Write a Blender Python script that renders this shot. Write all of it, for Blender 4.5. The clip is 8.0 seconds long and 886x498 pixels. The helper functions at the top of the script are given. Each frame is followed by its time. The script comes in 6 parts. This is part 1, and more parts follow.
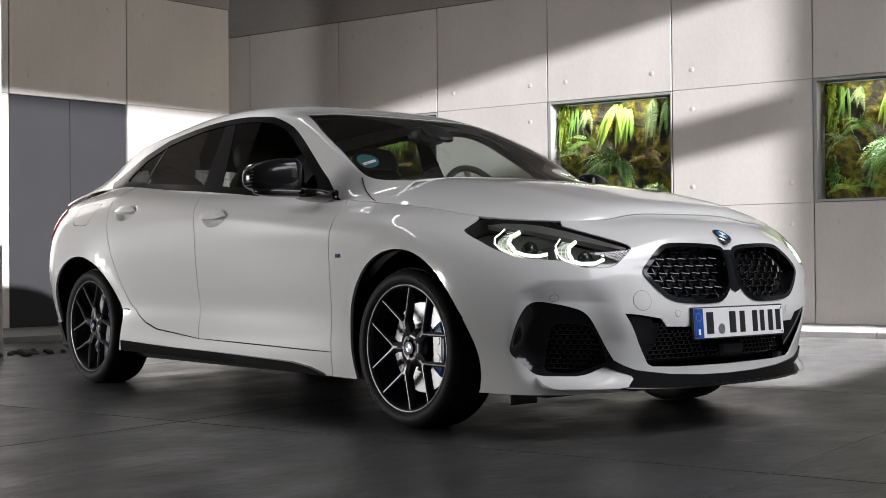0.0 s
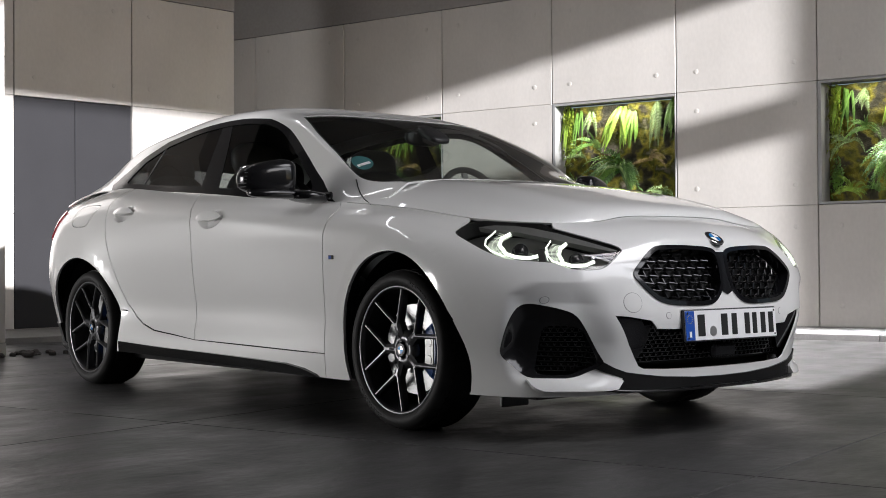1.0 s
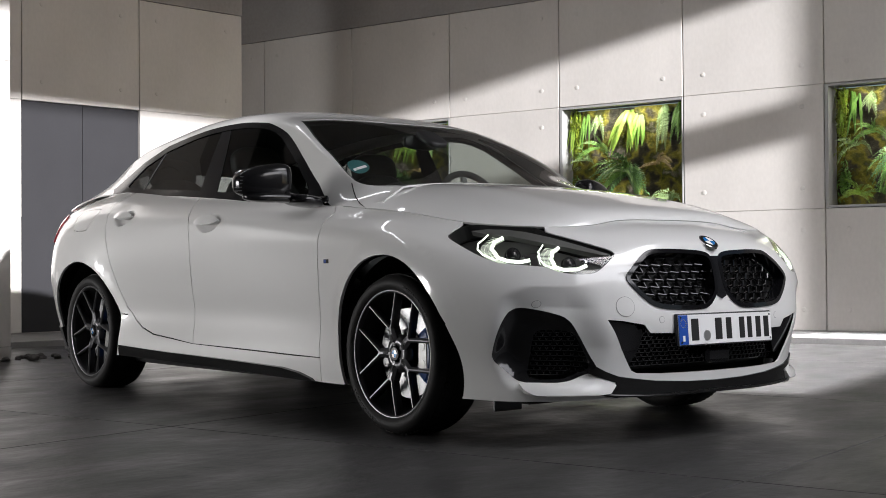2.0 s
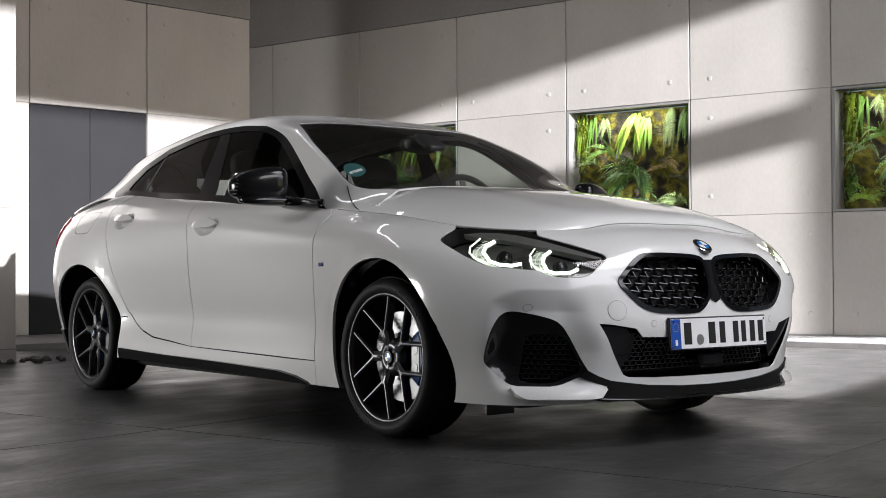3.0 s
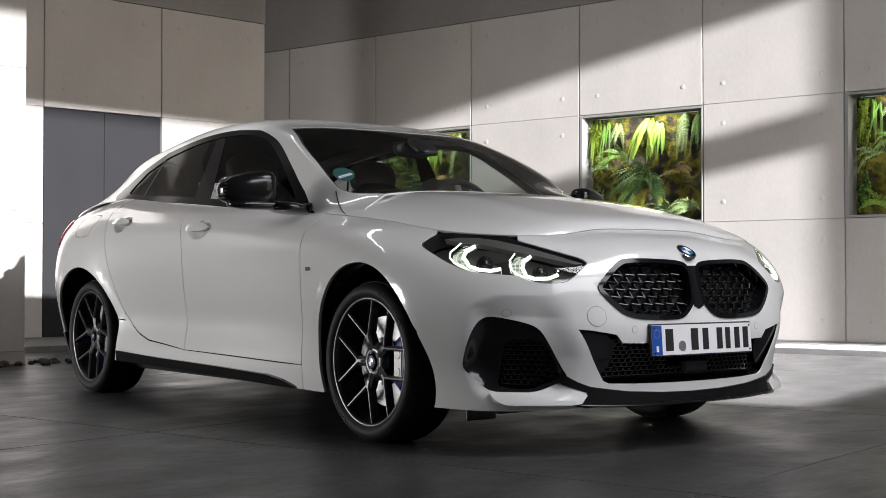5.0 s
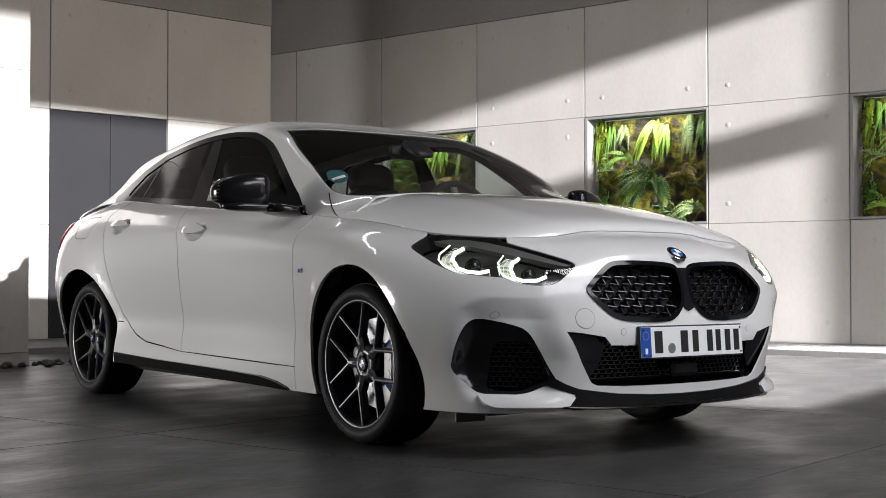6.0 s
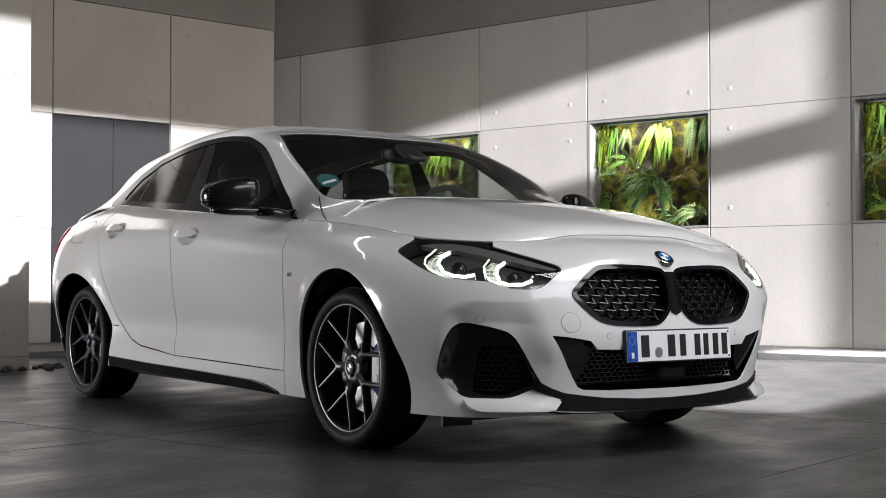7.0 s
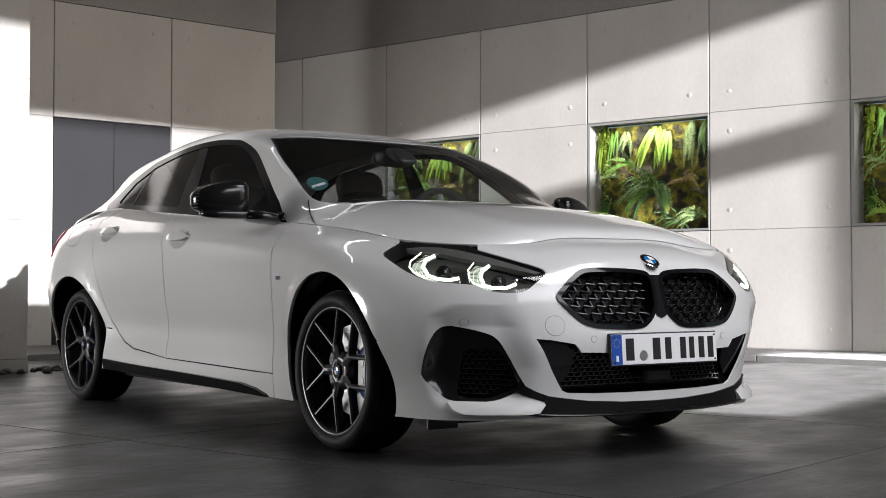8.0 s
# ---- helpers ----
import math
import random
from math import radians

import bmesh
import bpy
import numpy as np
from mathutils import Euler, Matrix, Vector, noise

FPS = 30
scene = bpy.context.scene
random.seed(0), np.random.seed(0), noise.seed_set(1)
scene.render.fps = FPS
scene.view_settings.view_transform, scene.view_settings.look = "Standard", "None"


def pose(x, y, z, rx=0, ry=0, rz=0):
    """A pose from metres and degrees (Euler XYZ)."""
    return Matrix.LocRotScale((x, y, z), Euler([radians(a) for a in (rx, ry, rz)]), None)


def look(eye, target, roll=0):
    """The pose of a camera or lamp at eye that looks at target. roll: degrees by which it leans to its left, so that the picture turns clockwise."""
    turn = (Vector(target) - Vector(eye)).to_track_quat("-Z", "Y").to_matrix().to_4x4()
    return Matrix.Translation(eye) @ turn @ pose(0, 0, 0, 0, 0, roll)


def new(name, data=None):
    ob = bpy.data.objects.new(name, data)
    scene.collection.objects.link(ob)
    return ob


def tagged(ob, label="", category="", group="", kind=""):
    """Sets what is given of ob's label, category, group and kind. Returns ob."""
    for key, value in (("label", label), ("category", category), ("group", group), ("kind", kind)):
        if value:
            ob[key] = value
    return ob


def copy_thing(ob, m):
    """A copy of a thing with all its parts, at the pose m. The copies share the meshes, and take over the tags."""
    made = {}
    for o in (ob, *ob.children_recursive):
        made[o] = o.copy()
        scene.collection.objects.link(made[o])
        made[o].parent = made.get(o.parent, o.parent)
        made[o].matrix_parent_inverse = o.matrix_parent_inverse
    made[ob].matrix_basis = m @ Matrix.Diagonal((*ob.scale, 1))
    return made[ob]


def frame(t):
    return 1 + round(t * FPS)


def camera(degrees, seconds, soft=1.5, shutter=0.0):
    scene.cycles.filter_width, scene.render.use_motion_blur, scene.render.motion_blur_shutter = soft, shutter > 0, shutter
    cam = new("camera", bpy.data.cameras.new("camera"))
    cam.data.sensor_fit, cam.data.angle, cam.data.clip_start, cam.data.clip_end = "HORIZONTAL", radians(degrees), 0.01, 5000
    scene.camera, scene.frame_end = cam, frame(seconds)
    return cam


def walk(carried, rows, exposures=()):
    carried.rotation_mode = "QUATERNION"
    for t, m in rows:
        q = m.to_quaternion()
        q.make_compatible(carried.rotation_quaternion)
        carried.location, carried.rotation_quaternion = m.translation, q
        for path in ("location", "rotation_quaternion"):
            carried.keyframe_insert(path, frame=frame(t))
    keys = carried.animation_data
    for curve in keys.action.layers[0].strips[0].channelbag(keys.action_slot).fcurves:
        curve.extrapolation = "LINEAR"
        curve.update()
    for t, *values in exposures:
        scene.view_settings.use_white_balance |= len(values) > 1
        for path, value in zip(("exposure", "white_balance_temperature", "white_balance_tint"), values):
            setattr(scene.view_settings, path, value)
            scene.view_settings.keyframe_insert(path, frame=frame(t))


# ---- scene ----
cam = camera(37.0, 8.0, soft=0.9)
PATH = [
    (0, (6.507, -3.89, 0.634), (4.981, -2.598, 0.655), -0.5),
    (0.5, (6.531, -3.864, 0.632), (4.999, -2.579, 0.654), -0.5),
    (1, (6.554, -3.832, 0.633), (5.016, -2.554, 0.657), -0.4),
    (1.5, (6.576, -3.798, 0.633), (5.031, -2.529, 0.66), -0.4),
    (3, (6.647, -3.699, 0.633), (5.079, -2.457, 0.668), -0.3),
    (3.5, (6.671, -3.666, 0.633), (5.097, -2.433, 0.67), -0.2),
    (4, (6.699, -3.63, 0.635), (5.117, -2.407, 0.673), -0.2),
    (4.5, (6.723, -3.592, 0.634), (5.134, -2.379, 0.674), -0.1),
    (6, (6.805, -3.485, 0.636), (5.195, -2.299, 0.68), -0.0),
    (6.5, (6.83, -3.45, 0.637), (5.214, -2.272, 0.683), 0.0),
    (7, (6.856, -3.412, 0.636), (5.236, -2.241, 0.686), 0.0),
    (7.5, (6.882, -3.377, 0.637), (5.257, -2.212, 0.689), 0.0),
    (8, (6.912, -3.348, 0.638), (5.283, -2.188, 0.692), 0.0),
]
walk(cam, [(t, look(eye, target, roll)) for t, eye, target, roll in PATH], exposures=[(0, 0.40, 6150, 14), (8, 0.40, 6150, 14)])

# ---- light: low sun through the tall opening of the east wall, sky around ----
SUN_TO = Vector((1.0, -0.085, 0.187)).normalized()
world = bpy.data.worlds.new("sky")
scene.world = world
world.use_nodes = True
wn = world.node_tree.nodes
sky = wn.new("ShaderNodeTexSky")
sky.sky_type, sky.sun_disc = "NISHITA", False
sky.sun_elevation, sky.sun_rotation = math.asin(SUN_TO.z), math.atan2(SUN_TO.x, SUN_TO.y)
world.node_tree.links.new(sky.outputs[0], wn["Background"].inputs[0])
wn["Background"].inputs[1].default_value = 0.05
sun = new("sun", bpy.data.lights.new("sun", "SUN"))
sun.data.energy, sun.data.angle, sun.data.color = 7.2, radians(0.8), (1.0, 0.97, 0.93)
sun.matrix_world = look(SUN_TO * 30, (0, 0, 0))

# unseen soft overhead lamp, added to brighten the bonnet and nose
roof_fill = new("overhead_fill", bpy.data.lights.new("overhead_fill", "AREA"))
roof_fill.data.shape, roof_fill.data.size, roof_fill.data.size_y = "RECTANGLE", 3.4, 5.0
roof_fill.data.energy, roof_fill.data.color = 145.0, (1.0, 0.98, 0.95)
roof_fill.data.spread = radians(96)
roof_fill.matrix_world = look((6.2, 1.25, 5.45), (4.3, 0.8, 0.4))

# unseen steep lamp, added for the bright floor patch between the car and the panel wall
beam = new("floor_beam", bpy.data.lights.new("floor_beam", "AREA"))
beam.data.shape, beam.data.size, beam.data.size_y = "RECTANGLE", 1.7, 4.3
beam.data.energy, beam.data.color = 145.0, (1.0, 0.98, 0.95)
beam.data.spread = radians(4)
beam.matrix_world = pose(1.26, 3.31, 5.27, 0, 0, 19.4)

# unseen side lamp in the south opening, added to brighten the car's flank
south_fill = new("window_daylight", bpy.data.lights.new("window_daylight", "AREA"))
south_fill.data.shape, south_fill.data.size, south_fill.data.size_y = "RECTANGLE", 5.5, 2.3
south_fill.data.spread = radians(80)
south_fill.data.energy, south_fill.data.color = 128.0, (1.0, 0.97, 0.90)
south_fill.matrix_world = look((-5.2, -9.15, 1.25), (-0.4, -0.9, 0.7))

# the east opening's daylight
east_sky = new("opening_daylight", bpy.data.lights.new("opening_daylight", "AREA"))
east_sky.data.shape, east_sky.data.size, east_sky.data.size_y = "RECTANGLE", 6.4, 1.8
east_sky.data.energy, east_sky.data.color = 140.0, (1.0, 0.99, 0.97)
east_sky.matrix_world = look((9.27, 1.28, 3.68), (0, 1.28, 3.0))

# a slim ceiling strip lamp over the rear of the car
strip = new("strip_light", bpy.data.lights.new("strip_light", "AREA"))
strip.data.shape, strip.data.size, strip.data.size_y = "RECTANGLE", 0.16, 4.0
strip.data.energy, strip.data.color = 16.0, (1.0, 0.99, 0.96)
strip.matrix_world = look((-2.2, -1.6, 5.15), (-2.2, -1.599, 0))


# ---- materials ----
def material(name, color, rough=0.5, metal=0.0, var=0.0, scale=6.0, bump=0.0, bump_scale=60.0, coat=0.0,
             fine=0.0, fine_scale=80.0, stretch=(1, 1, 1), spec=0.5, random_tone=0.0, rough_var=0.0):
    """A principled surface, its tone varied at two scales, with fine relief."""
    m = bpy.data.materials.new(name)
    m.use_nodes = True
    nt = m.node_tree
    b = nt.nodes["Principled BSDF"]
    b.inputs["Base Color"].default_value = (*color, 1)
    b.inputs["Roughness"].default_value = rough
    b.inputs["Metallic"].default_value = metal
    b.inputs["Coat Weight"].default_value = coat
    b.inputs["Coat Roughness"].default_value = 0.03
    b.inputs["Specular IOR Level"].default_value = spec
    if not (var or bump or fine or random_tone or rough_var):
        return m
    tc = nt.nodes.new("ShaderNodeTexCoord")
    mp = nt.nodes.new("ShaderNodeMapping")
    mp.inputs["Scale"].default_value = stretch
    nt.links.new(tc.outputs["Object"], mp.inputs["Vector"])

    def tex(sc, detail):
        n = nt.nodes.new("ShaderNodeTexNoise")
        n.inputs["Scale"].default_value, n.inputs["Detail"].default_value = sc, detail
        nt.links.new(mp.outputs[0], n.inputs["Vector"])
        return n.outputs["Fac"]

    def span(value, lo, hi):
        n = nt.nodes.new("ShaderNodeMapRange")
        n.inputs["From Min"].default_value, n.inputs["From Max"].default_value = 0.3, 0.7
        n.inputs["To Min"].default_value, n.inputs["To Max"].default_value = lo, hi
        nt.links.new(value, n.inputs["Value"])
        return n.outputs[0]

    def times(a, c):
        n = nt.nodes.new("ShaderNodeMath")
        n.operation = "MULTIPLY"
        nt.links.new(a, n.inputs[0])
        nt.links.new(c, n.inputs[1])
        return n.outputs[0]

    tone = None
    if var:
        tone = span(tex(scale, 5), 1 - var, 1 + var)
    if fine:
        f = span(tex(fine_scale, 3), 1 - fine, 1 + fine)
        tone = times(tone, f) if tone else f
    if random_tone:
        info = nt.nodes.new("ShaderNodeObjectInfo")
        r = nt.nodes.new("ShaderNodeMapRange")
        r.inputs["To Min"].default_value, r.inputs["To Max"].default_value = 1 - random_tone, 1 + random_tone
        nt.links.new(info.outputs["Random"], r.inputs["Value"])
        tone = times(tone, r.outputs[0]) if tone else r.outputs[0]
    if tone:
        mix = nt.nodes.new("ShaderNodeVectorMath")
        mix.operation = "SCALE"
        mix.inputs[0].default_value = color
        nt.links.new(tone, mix.inputs["Scale"])
        nt.links.new(mix.outputs[0], b.inputs["Base Color"])
    if rough_var:
        nt.links.new(span(tex(scale * 1.7, 4), max(0.02, rough - rough_var), min(1, rough + rough_var)), b.inputs["Roughness"])
    if bump:
        bp = nt.nodes.new("ShaderNodeBump")
        bp.inputs["Strength"].default_value, bp.inputs["Distance"].default_value = bump, 0.01
        nt.links.new(tex(bump_scale, 6), bp.inputs["Height"])
        nt.links.new(bp.outputs[0], b.inputs["Normal"])
    return m


def glass(name, tint, opacity_mix=0.0, rough=0.0):
    """Thin tinted pane: a mix of clear tinted see-through and gloss."""
    m = bpy.data.materials.new(name)
    m.use_nodes = True
    nt = m.node_tree
    nt.nodes.remove(nt.nodes["Principled BSDF"])
    out = nt.nodes["Material Output"]
    tr, gl, mx, lw, po, ma = (nt.nodes.new(k) for k in ("ShaderNodeBsdfTransparent", "ShaderNodeBsdfGlossy", "ShaderNodeMixShader", "ShaderNodeLayerWeight", "ShaderNodeMath", "ShaderNodeMath"))
    tr.inputs[0].default_value = (*tint, 1)
    gl.inputs["Roughness"].default_value = rough
    lw.inputs["Blend"].default_value = 0.5
    po.operation, po.inputs[1].default_value = "POWER", 5.0
    ma.operation, ma.inputs[1].default_value, ma.inputs[2].default_value = "MULTIPLY_ADD", 0.9, 0.05 + opacity_mix
    nt.links.new(lw.outputs["Facing"], po.inputs[0])
    nt.links.new(po.outputs[0], ma.inputs[0])
    nt.links.new(ma.outputs[0], mx.inputs[0])
    nt.links.new(tr.outputs[0], mx.inputs[1])
    nt.links.new(gl.outputs[0], mx.inputs[2])
    nt.links.new(mx.outputs[0], out.inputs[0])
    return m


def glow(name, color, strength):
    m = bpy.data.materials.new(name)
    m.use_nodes = True
    b = m.node_tree.nodes["Principled BSDF"]
    b.inputs["Base Color"].default_value = (*color, 1)
    b.inputs["Emission Color"].default_value = (*color, 1)
    b.inputs["Emission Strength"].default_value = strength
    return m


CONCRETE = material("pale_concrete", (0.60, 0.575, 0.54), 0.8, var=0.07, scale=1.6, fine=0.03, fine_scale=38, bump=0.08, bump_scale=40, random_tone=0.04, stretch=(1, 1, 0.55))
FRIEZE = material("plain_concrete", (0.33, 0.315, 0.30), 0.85, var=0.12, scale=0.9, fine=0.05, fine_scale=30, bump=0.08, bump_scale=40)
JOINT = material("joint", (0.30, 0.28, 0.27), 0.9)
GROUT = material("floor_joint", (0.03, 0.029, 0.028), 0.9)
PALE = material("grey_plaster", (0.22, 0.215, 0.21), 0.9, var=0.05, scale=0.8, bump=0.1)
PLASTER = material("rough_plaster", (0.14, 0.135, 0.13), 0.9, var=0.1, scale=1.0, bump=0.1)
SLATE = material("dark_floor", (0.042, 0.041, 0.040), 0.42, var=0.22, scale=2.2, fine=0.25, fine_scale=40, bump=0.45, bump_scale=16, random_tone=0.06, rough_var=0.10, spec=0.24, stretch=(1, 0.6, 1))
KERBSTONE = material("kerb_concrete", (0.19, 0.185, 0.18), 0.85, var=0.12, scale=5, fine=0.08, bump=0.16, bump_scale=60)
DOORGREY = material("grey_door", (0.030, 0.030, 0.033), 0.7, spec=0.2, var=0.06, scale=3, fine=0.03, bump=0.05)
STEEL = material("painted_steel", (0.34, 0.34, 0.335), 0.55, metal=0.0, var=0.05, scale=4)
STONE = material("stone", (0.09, 0.085, 0.08), 0.9, var=0.3, scale=12, bump=0.6, bump_scale=30)


# ---- building blocks ----
def part(name, bm, mat, parent=None, label="", smooth=False):
    """Links a bmesh as one mesh object under a thing or a part."""
    me = bpy.data.meshes.new(name)
    bm.normal_update()
    bm.to_mesh(me)
    bm.free()
    return mesh_part(name, me, mat, parent, label, smooth)


def mesh_part(name, me, mat, parent=None, label="", smooth=False):
    if mat is not None and not me.materials:
        me.materials.append(mat)
    if smooth:
        me.polygons.foreach_set("use_smooth", [True] * len(me.polygons))
    ob = new(name, me)
    if parent is not None:
        ob.parent = parent
    if label:
        ob["label"] = label
    return ob


def box(bm, lo, hi, m=None, bevel=0.0):
    """Adds an axis-aligned block, turned by m, its edges rounded."""
    vs = [bm.verts.new((x, y, z)) for x in (lo[0], hi[0]) for y in (lo[1], hi[1]) for z in (lo[2], hi[2])]
    fs = [bm.faces.new([vs[i] for i in f]) for f in ((0, 1, 3, 2), (4, 6, 7, 5), (0, 4, 5, 1), (2, 3, 7, 6), (0, 2, 6, 4), (1, 5, 7, 3))]
    if bevel:
        r = bmesh.ops.bevel(bm, geom=list({e for f in fs for e in f.edges}), offset=bevel, segments=1, affect="EDGES", profile=0.5)
        vs = list({v for v in vs if v.is_valid} | set(r["verts"]))
    if m is not None:
        bmesh.ops.transform(bm, matrix=m, verts=vs)
    return vs


def block(lo, hi, m=None, bevel=0.0):
    bm = bmesh.new()
    box(bm, lo, hi, m, bevel)
    return bm


def empty(name, label, category, group="", kind="", m=None):
    ob = new(name)
    ob.empty_display_size = 0.1
    if m is not None:
        ob.matrix_world = m
    return tagged(ob, label, category, group, kind)


# ---- the hall ----
def frame_of(p, angle):
    """Local x along a wall, local y into the wall, z up."""
    return Matrix.Translation((p[0], p[1], 0)) @ Matrix.Rotation(angle, 4, "Z")


A_BACK = math.atan2(0.626, 2.428)
BACK = frame_of((-2.195, 4.762), A_BACK)
A_LEFT = math.atan2(1.16, -0.126)
LEFT = frame_of((-4.480, 0.580), A_LEFT)
PIER = frame_of((-2.50, -0.274), A_LEFT)
COURSES = (0.11, 1.100, 2.112, 3.130, 4.150, 5.3)


def plug_mesh():
    # a low raised dome that plugs a tie hole
    bm = bmesh.new()
    rings = []
    for r, d in ((0.0205, 0.001), (0.0190, -0.0022), (0.0120, -0.0036), (0.0, -0.0040)):
        rings.append([bm.verts.new((r * math.cos(a * math.pi / 6), d, r * math.sin(a * math.pi / 6))) for a in range(12)] if r else [bm.verts.new((0, d, 0))])
    for a, b in zip(rings, rings[1:]):
        for k in range(12):
            if len(b) > 1:
                bm.faces.new((a[k], a[(k + 1) % 12], b[(k + 1) % 12], b[k]))
            else:
                bm.faces.new((a[k], a[(k + 1) % 12], b[0]))
    me = bpy.data.meshes.new("tie_hole")
    bm.to_mesh(me)
    bm.free()
    me.materials.append(CONCRETE)
    return me


PLUG = plug_mesh()


def panel_mesh(w, h):
    bm = block((0.005, 0, 0.0012), (w - 0.005, 0.05, h - 0.0012), None, 0.0035)
    me = bpy.data.meshes.new("panel")
    bm.to_mesh(me)
    bm.free()
    me.materials.append(CONCRETE)
    return me


def panelled_wall(name, label, m, width, columns, voids=(), backing=((0, 0),), depth=0.35):
    """Cast panels with recessed joints and raised tie plugs in front of a backing wall that is open at the voids."""
    wall = new(name)
    tagged(wall, label, "wall", kind="structure")
    wall.matrix_world = m
    lo, hi = columns
    part("frieze", block((lo * width, -0.004, COURSES[3] + 0.004), (hi * width, 0.05, COURSES[-1]), None, 0.002), FRIEZE, wall, "plain dark concrete beam")
    bm = bmesh.new()
    for c in range(lo, hi):
        for k in range(len(COURSES) - 1):
            if (c, k) not in voids:
                box(bm, (c * width, 0.045, COURSES[k]), ((c + 1) * width, depth, COURSES[k + 1]))
    box(bm, (lo * width, 0.006, -0.2), (hi * width, depth, COURSES[0]))
    bmesh.ops.remove_doubles(bm, verts=bm.verts, dist=1e-5)
    part("backing", bm, JOINT, wall)
    part("plinth", block((lo * width, 0.001, -0.04), (hi * width, 0.005, COURSES[0] - 0.002)), CONCRETE, wall)
    meshes = {}
    for c in range(lo, hi):
        for k in range(3):
            if (c, k) in voids:
                continue
            h = COURSES[k + 1] - COURSES[k]
            me = meshes.setdefault(round(h, 3), None) or panel_mesh(width, h)
            meshes[round(h, 3)] = me
            p = new("panel", me)
            p.parent = wall
            p.location = (c * width, random.uniform(-0.002, 0.002), COURSES[k])
            for dx in (0.19, width - 0.19):
                for dz in (0.17, h - 0.17):
                    o = new("tie_hole", PLUG)
                    o.parent = wall
                    o.location = (c * width + dx, p.location.y - 0.001, COURSES[k] + dz)
    return wall


panelled_wall("wall_back", "pale cast concrete panel wall with round tie plugs and planted niches", BACK, 1.2535, (-5, 7), ((-2, 1), (0, 1), (2, 1)))
panelled_wall("wall_left", "pale cast concrete panel wall with a dark door panel", LEFT, 1.167, (-3, 2), ((0, 0), (0, 1)))
panelled_wall("wall_pier", "pale concrete pier wall beside the car's rear", PIER, 1.167, (-1, 0))

# Closing walls, roof and floor
FLOOR = 0.0215
floor = tagged(new("floor"), "dark grey brushed concrete floor slabs", "floor", kind="structure")
floor.matrix_world = Matrix.Translation((0, 0, FLOOR)) @ frame_of((2.014, -1.85), A_BACK)
part("bed", block((-13, -11, -0.3), (11, 13, -0.012)), GROUT, floor)
SLAB = 2.4
slab_mesh = bpy.data.meshes.new("slab")
sb = block((0.003, 0.003, -0.05), (SLAB - 0.003, SLAB - 0.003, 0), None, 0.003)
sb.to_mesh(slab_mesh)
sb.free()
slab_mesh.materials.append(SLATE)
for i in range(-5, 4):
    for j in range(-4, 4):
        o = new("slab", slab_mesh)
        o.parent = floor
        o.location = (i * SLAB, j * SLAB + 0.55, 0)

EAST = 9.0
w = tagged(new("wall_east"), "plaster wall with a tall unglazed opening", "wall", kind="structure")
bm = bmesh.new()
TOP, S1, S2 = 4.665, 1.20, 2.75
box(bm, (EAST, -9, -0.2), (EAST + 0.3, -2.0, 5.3))
box(bm, (EAST, -2.0, -0.2), (EAST + 0.3, 1.03, S2))
box(bm, (EAST, 1.03, -0.2), (EAST + 0.3, 4.56, S1))
box(bm, (EAST, 4.56, -0.2), (EAST + 0.3, 8.5, 5.3))
box(bm, (EAST, -2.0, TOP), (EAST + 0.3, 4.56, 5.3))
part("wall_body", bm, PLASTER, w)
part("transom", block((EAST + 0.05, 1.03, 3.40), (EAST + 0.25, 4.56, 3.70)), STEEL, w)
# unseen wall, its opening made up to hold the flank lamp
ws = tagged(new("wall_south"), "unseen grey plaster wall with an added opening for the flank lamp", "wall", kind="structure")
bm = bmesh.new()
box(bm, (-9, -9.3, -0.2), (EAST, -9, 0.1))
box(bm, (-9, -9.3, 2.4), (EAST, -9, 5.3))
box(bm, (-9, -9.299, 0.1), (-7.95, -9.001, 2.4))
box(bm, (-2.45, -9.299, 0.1), (EAST, -9.001, 2.4))
part("wall_body", bm, PALE, ws)
for x in (-6.1, -4.3):
    part("window_post", block((x, -9.2, 0.1), (x + 0.12, -8.95, 2.4), None, 0.01), STEEL, ws)
ww = tagged(new("wall_west"), "plain plaster wall", "wall", kind="structure")
part("wall_body", block((-9.3, -9.3, -0.2), (-9, 4, 5.3)), PLASTER, ww)
# unseen ceiling; its covered opening, ahead of the car, holds the added overhead lamp
OPEN_X, OPEN_Y = (4.5, 7.9), (-1.25, 3.75)
cl = tagged(new("ceiling"), "plain plaster ceiling with a covered opening for an added lamp", "ceiling", kind="structure")
bm = bmesh.new()
box(bm, (-10, -9.3, 5.3), (OPEN_X[0], 9, 5.6))
box(bm, (OPEN_X[1], -9.3, 5.3), (EAST + 0.3, 9, 5.6))
box(bm, (OPEN_X[0], -9.3, 5.3), (OPEN_X[1], OPEN_Y[0], 5.6))
box(bm, (OPEN_X[0], OPEN_Y[1], 5.3), (OPEN_X[1], 9, 5.6))
part("ceiling_slab", bm, PLASTER, cl)
# rim round the added beam lamp; the slab above it is solid
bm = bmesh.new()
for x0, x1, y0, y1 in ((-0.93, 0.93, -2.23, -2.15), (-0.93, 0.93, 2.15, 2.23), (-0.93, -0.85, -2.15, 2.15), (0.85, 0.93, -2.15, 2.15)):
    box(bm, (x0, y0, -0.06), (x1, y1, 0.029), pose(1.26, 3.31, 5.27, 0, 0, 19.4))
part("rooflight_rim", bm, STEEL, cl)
part("rooflight_cover", block((OPEN_X[0] - 0.1, OPEN_Y[0] - 0.1, 5.604), (OPEN_X[1] + 0.1, OPEN_Y[1] + 0.1, 5.66)), PALE, cl)
